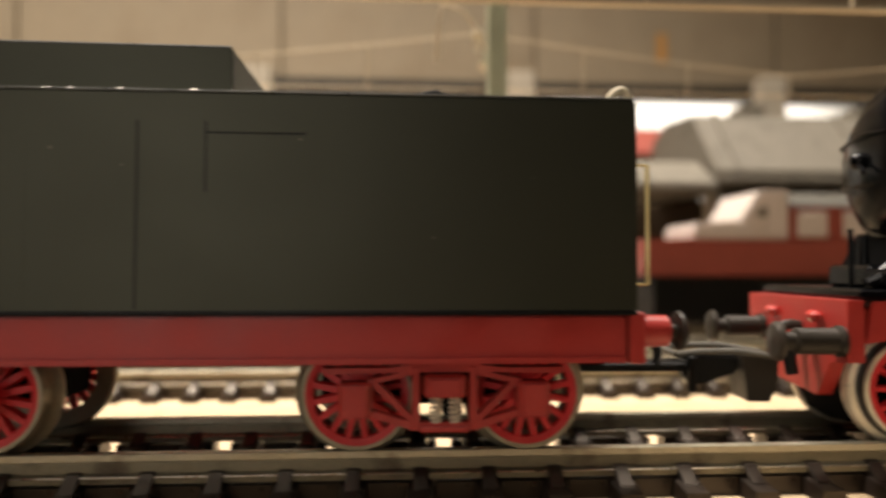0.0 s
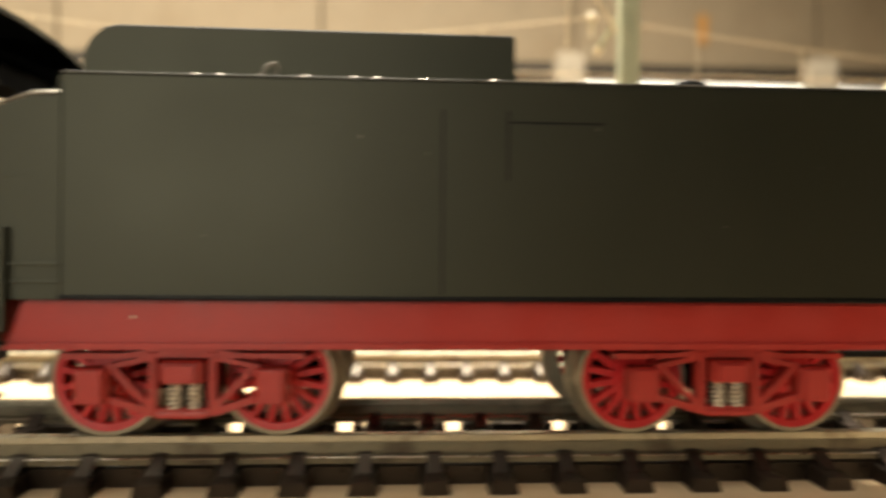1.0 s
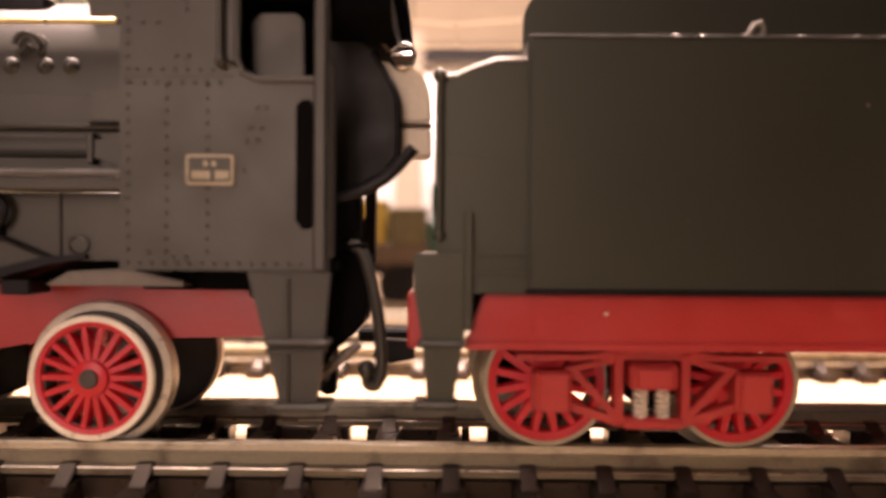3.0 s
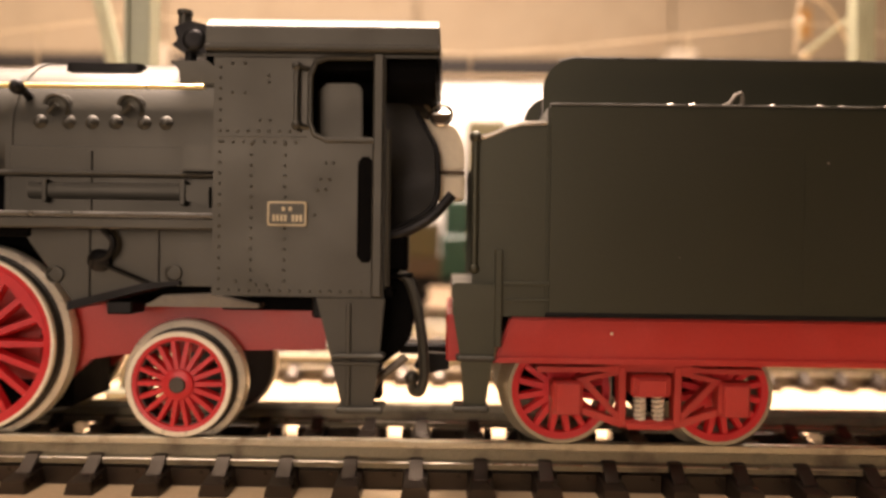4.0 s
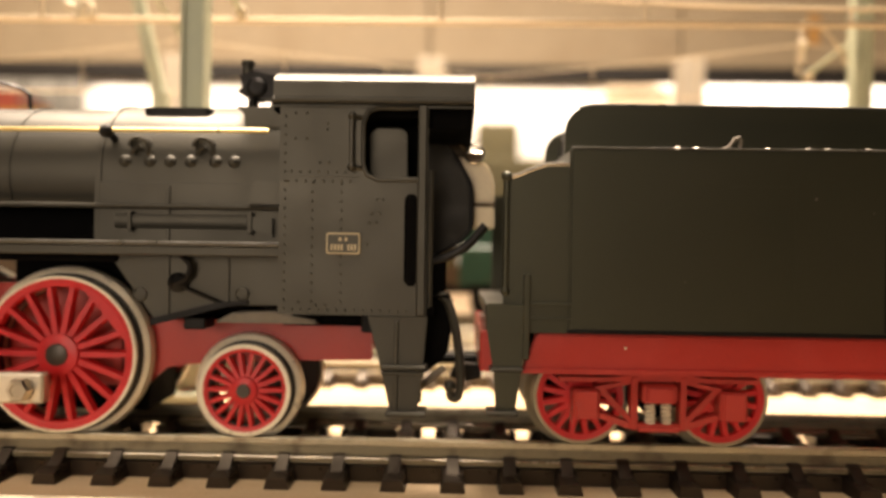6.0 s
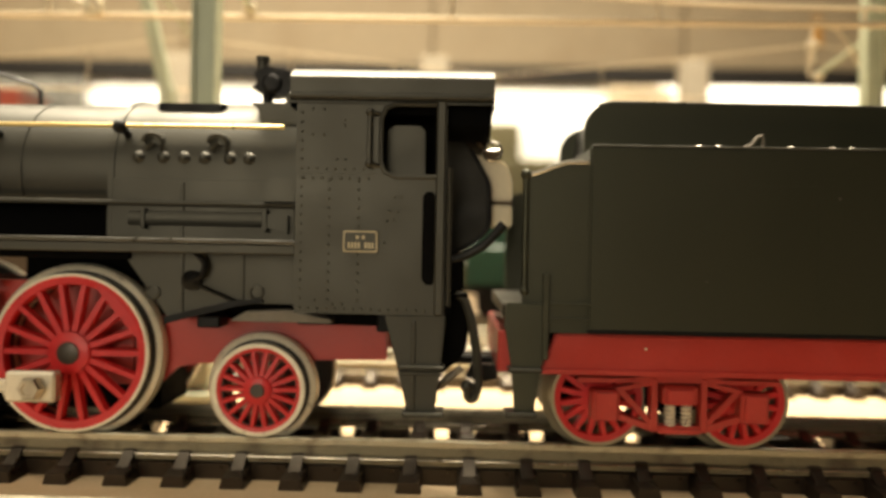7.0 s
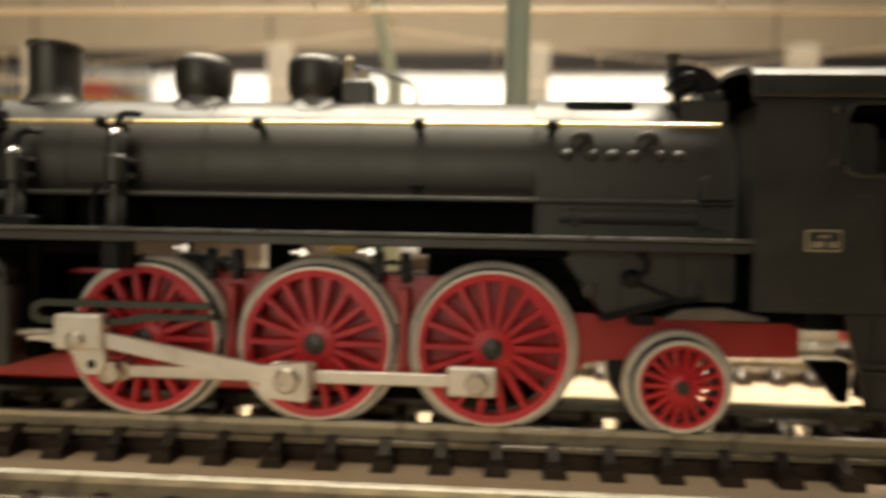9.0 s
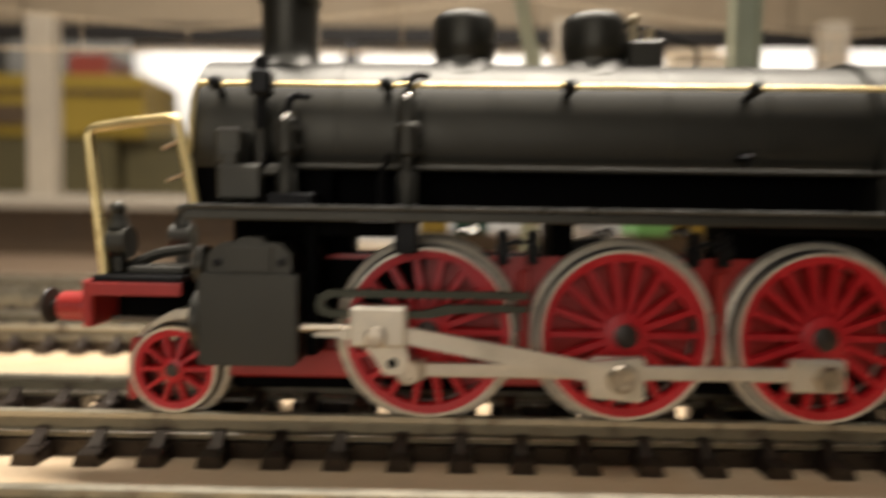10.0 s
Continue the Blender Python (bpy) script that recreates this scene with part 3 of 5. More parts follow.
for x in (-45.4, -27.6):
    part("dome", B().lathe((x, 0, 0), "z", [(6.6, 42.6), (6.5, 44.3), (5.6, 45.2), (4.7, 46.0), (4.0, 46.6), (3.85, 47.0), (4.0, 47.5), (4.3, 48.2), (4.42, 49.0), (4.42, 51.8), (4.2, 52.6), (3.6, 53.2), (2.2, 53.55), (1e-5, 53.65)], 40), BLACK, loco, "rounded dark dome")
sv = part("safety_valve", B().box(-23.4, -18.4, -2.4, 2.4, 45.9, 49.8, 0.4), BLACK, loco)
part("valve_column", B().cyl((-22.4, -1.0, 49.8), (-22.4, -1.0, 52.4), 0.7, 0.55).ball((-22.4, -1.0, 52.6), 0.8).cyl((-20.2, -1.0, 49.8), (-20.2, -1.0, 51.4), 0.7), PLATE, sv, "dull brass safety valve columns")
part("valve_lever", B().tube([(-23.2, -0.6, 52.2), (-17.8, 0.8, 51.5), (-13.4, 2.2, 50.2), (-12.4, 2.6, 49.4), (-12.2, 2.6, 45.6)], 0.3, 6), DARK, sv)
part("whistle_base", B().prism([(24.0, 45.6), (25.2, 44.6), (25.5, 42.6), (31.5, 42.6), (31.5, 45.6)], "y", -9.0, -3.2).box(28.4, 31.5, -7.5, -4.5, 45.5, 47.4, 0.3), BLACK, loco, bevel=0.2)
wh = part("generator", B().lathe((26.5, -6.0, 48.6), "y", [(1e-5, -1.8), (1.0, -1.8), (1.6, -1.3), (1.7, -0.6), (1.7, 1.4), (1.4, 2.0), (1e-5, 2.1)], 24).cyl((25.6, -6, 45.4), (25.6, -6, 47.4), 0.75).prism([(23.9, 50.2), (25.9, 51.0), (29.0, 50.3), (30.8, 49.0), (30.9, 47.6), (28.0, 47.0), (25.0, 47.2), (23.6, 48.0), (24.4, 48.6)], "y", -7.4, -4.6), DARK, loco, "small dark turbine with a stub funnel", bevel=0.12)
part("stub_funnel", B().lathe((24.8, -6, 0), "z", [(0.7, 49.6), (0.85, 50.2), (0.8, 52.0), (0.95, 52.1), (0.95, 52.6), (0.55, 52.6), (0.5, 51.0), (1e-5, 51.0)], 16), BLACK, wh)

# cab
WX0, WX1, WZ0, WZ1 = 43.0, 49.9, 34.9, 43.9


def cab_side(y0, y1):
    b = B()
    mid = 39.4
    r = 1.8
    low = [(32.4, 17.7), (51.2, 17.7), (51.2, mid), (WX1, mid), (WX1, WZ0), (WX0 + r, WZ0)]
    low += [(WX0 + r - r * math.sin(radians(a)), WZ0 + r - r * math.cos(radians(a))) for a in range(15, 91, 15)]
    low += [(WX0, mid), (32.4, mid)]
    up = [(32.4, mid), (WX0, mid), (WX0, WZ1 - r)]
    up += [(WX0 + r - r * math.cos(radians(a)), WZ1 - r + r * math.sin(radians(a))) for a in range(15, 91, 15)]
    up += [(WX1, WZ1), (WX1, mid), (51.2, mid), (51.2, 44.6), (32.4, 44.6)]
    return b.prism(low, "y", y0, y1).prism(up, "y", y0, y1)


cab = part("cab_side", cab_side(-16.9, -15.9), BLACK, loco, "riveted cab side sheet")
far = B().prism([(32.4, 17.7), (49.3, 17.7), (49.3, 34.9), (WX0, 34.9), (WX0, 44.6), (32.4, 44.6)], "y", 15.9, 16.9)
part("cab_side", far, BLACK, loco, "riveted cab side sheet")
part("door_pillar", B().box(50.5, 52.1, 15.9, 17.0, 17.7, 44.4, 0.2), BLACK, loco)
part("sill_plate", B().box(49.3, 50.5, 15.9, 16.9, 17.7, 23.6).box(49.3, 50.5, 15.9, 16.9, 27.4, 34.9), BLACK, loco)
rv = B()


def rivet(x, z, y=-16.9, r=0.2):
    rv.lathe((x, y, z), "y", [(r, 0.02), (r * 0.85, -0.08), (r * 0.4, -0.14), (1e-5, -0.15)], 7)


for k in range(22):
    rivet(33.1, 18.4 + 1.16 * k)
for k in range(14):
    rivet(34.2 + 1.12 * k, 18.3)
for k in range(14):
    rivet(36.6, 19.4 + 1.15 * k)
    rivet(40.3, 19.4 + 1.15 * k)
for k in range(8):
    rivet(33.4 + 1.15 * k, 34.6)
    rivet(33.9 + 1.15 * k, 35.8)
for x, z in ((34.4, 43.2), (35.8, 43.2), (34.4, 40.0), (35.8, 40.0), (38.4, 41.9), (38.4, 41.2), (38.6, 37.0), (37.5, 37.0), (44.8, 32.4), (45.6, 32.4), (45.2, 30.6), (44.2, 30.6), (43.9, 29.4), (44.8, 29.5), (43.6, 26.7), (35.0, 16.9 + 2.4), (37.2, 18.9), (38.4, 18.9)):
    rivet(x, z)
part("rivets", rv, BLACK, cab)
part("sheet_seam", B().box(32.7, 42.6, -16.97, -16.8, 35.12, 35.3, 0.03), BLACK, cab)
part("window_frame", B().tube([(49.9, -16.95, 43.9), (44.8, -16.95, 43.9), (43.6, -16.95, 43.4), (43.0, -16.95, 42.0), (43.0, -16.95, 36.8), (43.5, -16.95, 35.5), (44.8, -16.95, 34.9), (50.0, -16.95, 34.9)], 0.34, 8), BLACK, cab)
part("door_pillar", B().box(49.9, 51.1, -17.3, -16.2, 17.7, 44.4, 0.2), BLACK, cab)
# black piece painting the shade inside the slot
part("grab_slot", B().prism([(48.3, 22.2), (48.9, 21.5), (49.6, 21.5), (49.9, 22.0), (49.9, 32.6), (49.5, 33.1), (48.8, 33.1), (48.3, 32.5)], "y", -17.0, -16.3), VOID, cab, "grab-rail slot blacked in for the shade within")
part("window_handrail", B().tube(loop([(43.0, -16.6, 42.6), (41.6, -17.4, 42.8), (41.6, -17.4, 36.4), (43.0, -16.6, 36.2)]), 0.33, 8).ball((41.6, -17.3, 42.8), 0.55).ball((41.6, -17.3, 36.4), 0.55), BLACK, cab)
part("grab_rail", B().tube([(51.7, -17.6, 19.0), (51.7, -17.6, 36.0)], 0.3, 8), BLACK, cab)
pl = part("number_plate", B().prism(rounded([(38.5, 25.4), (42.8, 25.4), (42.8, 28.1), (38.5, 28.1)], 0.35), "y", -17.25, -16.85), PLATE, loco, "small brass plate with unreadable characters", bevel=0.06)
part("plate_field", B().prism(rounded([(38.72, 25.62), (42.58, 25.62), (42.58, 27.88), (38.72, 27.88)], 0.25), "y", -17.285, -17.2), BLACK, pl, "dark grey field")
for x0, x1, z0, z1 in [(40.1, 40.45, 27.05, 27.5), (40.85, 41.2, 27.05, 27.5)] + [(39.1 + 0.42 * k, 39.38 + 0.42 * k, 25.9, 26.65) for k in range(8) if k != 4]:
    part("bar", B().box(x0, x1, -17.32, -17.25, z0, z1), PLATE, pl)
roof = [(-17.5, 44.4), (-17.75, 44.6), (-17.7, 45.0), (-17.4, 45.2), (-17.36, 47.15), (-16.5, 48.05), (-15.2, 48.6), (-12.5, 49.1), (-8, 49.6), (0, 49.9)]
roof = roof + [(-y, z) for y, z in roof[-2::-1]]
inner = [(y * 0.965, z - 0.8) for y, z in roof[::-1]]
inner[0], inner[-1] = (16.8, 44.4), (-16.8, 44.4)
part("cab_roof", B().prism(roof + inner, "x", 31.6, 57.0), BLACK, loco, "arched cab roof reaching out over the footplate", bevel=0.12)
# black blocks putting the shade under the roof into colour
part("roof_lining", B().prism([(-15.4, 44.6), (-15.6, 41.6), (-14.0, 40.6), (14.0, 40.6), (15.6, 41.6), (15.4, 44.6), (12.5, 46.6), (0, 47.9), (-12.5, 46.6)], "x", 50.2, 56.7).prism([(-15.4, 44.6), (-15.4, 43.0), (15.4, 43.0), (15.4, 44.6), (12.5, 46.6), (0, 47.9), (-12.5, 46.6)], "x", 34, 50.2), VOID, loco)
part("roof_hatch", B().box(38, 48, -5, 5, 49.0, 50.0, 0.3), BLACK, loco)
for x0, x1 in ((33.6, 36.8), (43.8, 45.2)):
    part("roof_rib", B().box(x0, x1, -4, 4, 49.4, 50.3, 0.2), BLACK, loco)
part("cab_front", B().prism([(-16.0, 26.5), (-16.0, 44.5), (-13, 47.0), (-8, 48.1), (0, 48.5), (8, 48.1), (13, 47.0), (16, 44.5), (16, 26.5)], "x", 32.4, 33.3), BLACK, loco)
# floor and backhead are black for the unlit cab interior
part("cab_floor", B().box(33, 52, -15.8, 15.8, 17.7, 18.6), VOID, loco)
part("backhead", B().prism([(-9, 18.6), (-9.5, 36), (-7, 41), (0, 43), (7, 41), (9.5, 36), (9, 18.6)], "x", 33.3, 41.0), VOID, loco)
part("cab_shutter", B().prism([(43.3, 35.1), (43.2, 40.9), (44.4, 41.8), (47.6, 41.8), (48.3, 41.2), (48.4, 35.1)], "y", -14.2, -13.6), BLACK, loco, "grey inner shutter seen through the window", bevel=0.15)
# black sheet behind the window, in place of the cab's inner shade
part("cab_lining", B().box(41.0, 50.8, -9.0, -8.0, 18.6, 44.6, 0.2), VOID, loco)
part("canvas_curtain", B().prism([(49.6, 25.0), (49.6, 42.6), (51.8, 42.0), (54.2, 39.7), (55.8, 37.2), (56.8, 35.1), (57.0, 32.0), (56.9, 29.0), (55.6, 27.3), (53.6, 26.2), (51.6, 25.1)], "y", -9.4, -8.0), CLOTH, loco, "dark grey weather curtain at the cab rear", bevel=0.35)
part("curtain_hem", B().tube(loop([(54.3, -9.4, 39.6), (56.9, -9.4, 35.0), (57.0, -9.4, 29.0), (55.5, -9.4, 27.3), (51.5, -9.4, 25.1)]), 0.3, 6), DARK, loco)
part("cab_hose", B().tube(loop([(50.2, -12.8, 24.2), (53.2, -13.0, 24.9), (56.4, -13.0, 26.7), (58.7, -13.0, 29.4)]), 0.62, 10), DARK, loco, "black rubber hose under the curtain")
# gear below the curtain is blackened to read as shade
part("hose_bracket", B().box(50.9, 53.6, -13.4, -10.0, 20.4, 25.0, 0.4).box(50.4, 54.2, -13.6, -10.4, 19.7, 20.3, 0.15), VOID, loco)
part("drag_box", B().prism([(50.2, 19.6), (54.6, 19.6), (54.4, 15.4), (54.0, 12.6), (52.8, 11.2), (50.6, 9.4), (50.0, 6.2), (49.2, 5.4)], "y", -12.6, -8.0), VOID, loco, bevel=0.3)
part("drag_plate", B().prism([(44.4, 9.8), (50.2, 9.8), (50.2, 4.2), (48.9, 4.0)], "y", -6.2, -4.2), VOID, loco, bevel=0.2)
part("stay_bar", B().tube([(48.5, -13.0, 6.4), (53.6, -12.6, 10.6)], 0.5, 8), WORN, loco, "worn grey slanting stay")
# cab steps
st = part("cab_step", B().prism([(43.8, 17.6), (51.4, 17.6), (50.9, 11.4), (50.2, 5.4), (46.8, 5.4), (45.6, 10.6)], "y", -16.5, -15.8), BLACK, loco, bevel=0.1)
part("step_rib", B().box(47.2, 47.7, -16.9, -16.3, 5.4, 17.0, 0.08).box(45.6, 51.0, -17.0, -15.6, 10.2, 10.7, 0.1), BLACK, st)
part("step_tread", B().box(46.2, 51.4, -17.4, -13.6, 5.0, 5.7, 0.2), BLACK, st)
part("step_tread", B().box(45.6, 51.4, -17.2, -14.6, 10.9, 11.5, 0.2), BLACK, st)
part("rear_beam", B().box(42, 52, -10, 10, 14.6, 17.7, 0.3), DARK, loco)

# frames
FP = [(7.4, 15.8), (43.1, 15.3), (43.1, 10.2), (33.0, 10.0), (17, 9.2), (13.6, 8.6), (10.4, 5.7), (7.4, 5.5)]
part("rear_frame", B().prism(FP, "y", -6.2, -5.3).prism(FP, "y", 5.3, 6.2), RED, loco, "red rear frame plates", bevel=0.12)
# black filler closing a bright slit under the cab
part("frame_filler", B().box(31.0, 51.5, -9.5, 9.5, 15.4, 18.0, 0.2), VOID, loco)
part("main_frame", B().prism([(-79, 8), (-79, 17), (-62, 20.5), (7.2, 20.5), (7.2, 6), (-60, 6)], "y", -6.3, -5.2).prism([(-79, 8), (-79, 17), (-62, 20.5), (7.2, 20.5), (7.2, 6), (-60, 6)], "y", 5.2, 6.3), RED, loco, "red main frame plates")
# black blocks standing for the shade between the frames
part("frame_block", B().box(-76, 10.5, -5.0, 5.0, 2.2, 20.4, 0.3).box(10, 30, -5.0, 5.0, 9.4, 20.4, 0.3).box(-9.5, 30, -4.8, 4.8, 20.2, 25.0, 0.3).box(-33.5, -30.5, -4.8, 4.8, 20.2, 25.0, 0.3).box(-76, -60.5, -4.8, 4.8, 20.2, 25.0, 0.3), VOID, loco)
part("brake_rigging", B().box(-46, -22, -6.9, -5.9, 3.4, 6.4, 0.3), RED, loco)
part("lower_stretcher", B().box(-77, -48, -8.0, -7.0, 4.4, 8.2, 0.3), RED, loco)
# black plates painting the shade behind the cylinder
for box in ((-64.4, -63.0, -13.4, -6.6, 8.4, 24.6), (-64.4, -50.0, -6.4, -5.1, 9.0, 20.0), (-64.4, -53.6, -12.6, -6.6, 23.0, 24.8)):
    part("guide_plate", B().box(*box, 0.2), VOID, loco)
for x in (-37.3, -12.4):
    part("brake_hanger", B().box(x - 0.7, x + 0.7, -9.0, -7.6, 6, 19, 0.3), RED, loco)
for x in (-40.2, -36.4, -16.0, -12.2):
    part("spring_hanger", B().box(x - 0.7, x + 0.7, -9.6, -7.8, 19.6, 24.0, 0.25).cyl((x, -9.9, 21.6), (x, -8.0, 21.6), 0.9, n=12), DARK, loco)
# bright pieces added for pale glimpses of light above the wheels
for x, z in ((-44.0, 24.0), (-26.8, 23.7), (-17.2, 24.0)):
    part("oil_cup", B().lathe((x, -8.6, z), "y", [(1e-5, -0.9), (0.6, -0.9), (0.75, -0.6), (0.75, 0.9)], 14).box(x - 1.9, x + 0.4, -9.2, -8.0, z - 0.35, z + 0.35, 0.15), STEEL, loco, "bright piece standing for light glimpsed through the frames")
for x in (-39.3, -14.4):
    part("brake_shoe", B().prism([(x - 1.5, 13.6), (x + 1.4, 13.8), (x + 1.5, 11.0), (x - 1.2, 10.9)], "y", -9.4, -7.0), WORN, loco, bevel=0.2)
part("leaf_spring", B().prism([(-41.0, 22.0), (-38.3, 23.0), (-35.6, 22.0), (-38.3, 22.2)], "y", -9.4, -8.2).prism([(-17.0, 22.0), (-14.1, 23.0), (-11.2, 22.0), (-14.1, 22.2)], "y", -9.4, -8.2), DARK, loco)
part("valve_girder", B().box(-10, 10, -13.5, -6, 23.9, 25.3, 0.2), VOID, loco)

for k in range(3):
    for s in (-1, 1):
        wheel_parts(loco, D3 - DS * k, DR, DR, s, 18, weight=40 if s < 0 else 130, band=1.15)
    axle(loco, D3 - DS * k, DR, DR)
for s in (-1, 1):
    wheel_parts(loco, 26.1, 6.4, 6.4, s, 18, hub=1.85, flange=1.25, edge=0.65, band=0.6)
    wheel_parts(loco, -82.0, 5.6, 5.6, s, 10, hub=1.6)
axle(loco, 26.1, 6.4, 6.4)
axle(loco, -82.0, 5.6, 5.6)

# rods
PX = [D3 + cxo - DS * k for k in range(3)]
PZ = DR + czo
rod = part("coupling_rod", B().box(PX[2] - 1.0, PX[0], -13.9, -12.7, PZ - 0.85, PZ + 0.85, 0.15), ROD, loco, "pale nickel coupling rod")
for x0, x1, q in ((PX[0] - 4.0, PX[0] + 2.6, 2.0), (PX[1] - 3, PX[1] + 3, 1.9), (PX[2] - 1.6, PX[2] + 2.0, 1.3)):
    part("rod_end", B().box(x0, x1, -14.3, -12.5, PZ - q, PZ + q, 0.3), ROD, rod)
for k in (0, 2):
    part("crank_pin", B().lathe((PX[k], -12.4, PZ), "y", [(1.2, 2.6), (1.2, -2.2), (1.6, -2.2), (1.6, -3.0), (1.35, -3.3), (0.9, -3.3), (0.8, -3.1), (1e-5, -3.1)], 6 if k == 0 else 18), NICKEL, rod)
CHX, CHZ = -54.6, 12.0
a, b_ = Vector((CHX, CHZ)), Vector((PX[1], PZ))
d = (b_ - a).normalized()
n_ = Vector((-d.y, d.x))
mr = [a + n_ * 0.95, b_ + n_ * 1.15, b_ - n_ * 1.15, a - n_ * 0.95]
main = part("main_rod", B().prism([tuple(p) for p in mr], "y", -16.1, -14.9), ROD, loco, "pale nickel main rod", bevel=0.15)
for q in (1, -1):
    e0, e1 = a + n_ * 0.95 * q + d * 3.5, b_ + n_ * 1.15 * q - d * 4
    part("rod_flange", B().prism([tuple(e0), tuple(e1), tuple(e1 - n_ * 0.32 * q), tuple(e0 - n_ * 0.32 * q)], "y", -16.25, -15.9), ROD, main)
part("big_end", B().prism([(PX[1] - 4.4, PZ + 1.7), (PX[1] + 2.8, PZ + 2.4), (PX[1] + 2.8, PZ - 2.9), (PX[1] - 3.6, PZ - 2.4)], "y", -16.6, -14.7), ROD, main, bevel=0.25)
part("crank_pin", B().lathe((PX[1], -14, PZ), "y", [(1.3, 3.0), (1.3, -2.4), (1.7, -2.4), (1.7, -3.1), (1.4, -3.4), (0.9, -3.4), (0.8, -3.2), (1e-5, -3.2)], 20), NICKEL, main)
ch = part("crosshead", B().box(-58.6, -51.8, -16.9, -14.0, 10.2, 15.0, 0.35).prism([(-58.6, 12.2), (-58.6, 10.9), (-60.2, 11.2), (-62.4, 11.3), (-62.9, 11.55), (-62.4, 11.8), (-60.2, 11.9)], "y", -16.1, -14.9).prism(rounded([(-57.2, 10.6), (-51.9, 10.6), (-51.6, 8.4), (-52.4, 6.9), (-54.6, 6.9), (-55.4, 8.6)], 0.8), "y", -16.3, -14.6), ROD, loco, "white-metal crosshead", bevel=0.0)
part("crosshead_pin", B().lathe((-55.4, -16.9, 11.5), "y", [(1.25, 0.3), (1.25, -0.4), (1.0, -0.6), (1e-5, -0.65)], 20), NICKEL, ch)
part("lug_hole", B().lathe((-53.5, -16.3, 8.3), "y", [(0.62, 0.1), (0.62, -0.06), (1e-5, -0.06)], 14), DARK, ch)
part("piston_rod", B().cyl((-66, -15.2, 12.2), (-57, -15.2, 12.2), 0.55), NICKEL, ch)
part("slide_bar", B().prism([(-62.8, 15.0), (-62.4, 16.2), (-61.2, 16.8), (-37.5, 16.8), (-37.5, 15.9), (-60.8, 15.9), (-61.6, 15.4), (-61.6, 14.8), (-60.8, 14.4), (-50.0, 14.4), (-47.0, 15.2), (-37.5, 15.2), (-37.5, 14.4), (-46, 14.2), (-49.5, 13.5), (-61.2, 13.5), (-62.4, 14.0)], "y", -15.6, -14.4), TENDER, loco, "dark slide bar loop", bevel=0.1)

# cylinders
for s in (-1, 1):
    y0, y1 = sorted((s * 17.0, s * 8.0))
    cy = part("cylinder", B().prism(rounded([(-76.2, 7.8), (-64.6, 7.8), (-64.6, 18.7), (-76.2, 18.7)], 0.7), "y", y0, y1), BLACK, loco, "smooth dark cylinder casing", bevel=0.2)
    ya, yb_ = sorted((s * 16.7, s * 8.2))
    part("valve_chest", B().prism([(-75.4, 18.72), (-65.3, 18.72), (-65.4, 21.0), (-66.6, 22.2), (-68.4, 22.3), (-68.8, 22.9), (-71.4, 22.9), (-71.8, 22.3), (-73.6, 22.2), (-75.1, 21.0)], "y", ya, yb_), BLACK, cy, bevel=0.15)
    part("chest_panel", B().box(-72.6, -67.6, s * 16.8 - 0.15, s * 16.8 + 0.15, 18.8, 21.9, 0.08), BLACK, cy)
    part("cylinder_cover", B().lathe((0, s * 12.8, 12.6), "x", [(3.9, -76.4), (3.9, -77.4), (3.2, -77.8), (1e-5, -78.0)], 28).lathe((0, s * 12.8, 19.4), "x", [(2.3, -76.4), (2.3, -77.6), (1e-5, -78.0)], 24), BLACK, cy)
    part("cylinder_bolt", B().lathe((-66.4, s * 16.7, 20.0), "y", [(0.5, 0), (0.5, s * 0.3), (1e-5, s * 0.35)], 14).lathe((-73.9, s * 16.7, 19.9), "y", [(0.5, 0), (0.5, s * 0.3), (1e-5, s * 0.35)], 14), DARK, cy)
# pumps and pipework beside the smokebox
for x, h, wide in ((-52.2, 40.2, 1.55), (-66.8, 37.6, 1.3)):
    pm = part("air_pump", B().lathe((x, -13.0, 0), "z", [(1.0, 26.2), (1.25, 26.8), (1.25, 30.6), (0.85, 31.2), (0.85, 32.6), (wide, 33.0), (wide, 36.4), (1.25, 36.8), (1.25, h - 0.9), (0.95, h - 0.3), (1e-5, h)], 22).box(x - wide, x + wide, -13.6, -10.4, 33.4, 34.2, 0.15).box(x - wide, x + wide, -13.8, -10.4, 35.6, 36.3, 0.15), BLACK, loco)
    part("pump_cap", B().cyl((x, -13.0, h - 0.4), (x, -13.0, h + 0.3), 0.9, 0.7).ball((x, -13.5, h - 0.7), 0.75), STEEL, pm)
    part("pump_pipe", B().tube(loop([(x, -13.0, h), (x + 0.4, -12.6, h + 2.4), (x + 2.2, -10.6, h + 2.6)]), 0.45, 8).tube(loop([(x - 2.2, -13.5, 33), (x - 3.2, -13.4, 30), (x - 3.0, -13.4, 26)]), 0.4, 8), DARK, pm)
part("pump_stand", B().box(-53.6, -50.8, -14.4, -9.8, 21.0, 27.0, 0.3).box(-69, -63.4, -14.4, -9.8, 26.4, 28.2, 0.3), DARK, loco)
part("smokebox_valve", B().box(-75.0, -69.5, -14.2, -10.0, 27.2, 31.6, 0.4).box(-75.4, -72.0, -13.6, -10.2, 31.4, 36.0, 0.4).cyl((-70.2, -11.8, 31), (-70.2, -11.8, 40.5), 0.8), BLACK, loco)
part("smokebox_cock", B().box(-71.3, -68.6, -13.8, -11.4, 39.8, 43.0, 0.4).cyl((-70.0, -12.6, 42.8), (-70.0, -12.6, 44.3), 0.95, 0.8).cyl((-70.0, -12.6, 36), (-70.0, -12.6, 40), 0.7), DARK, loco)
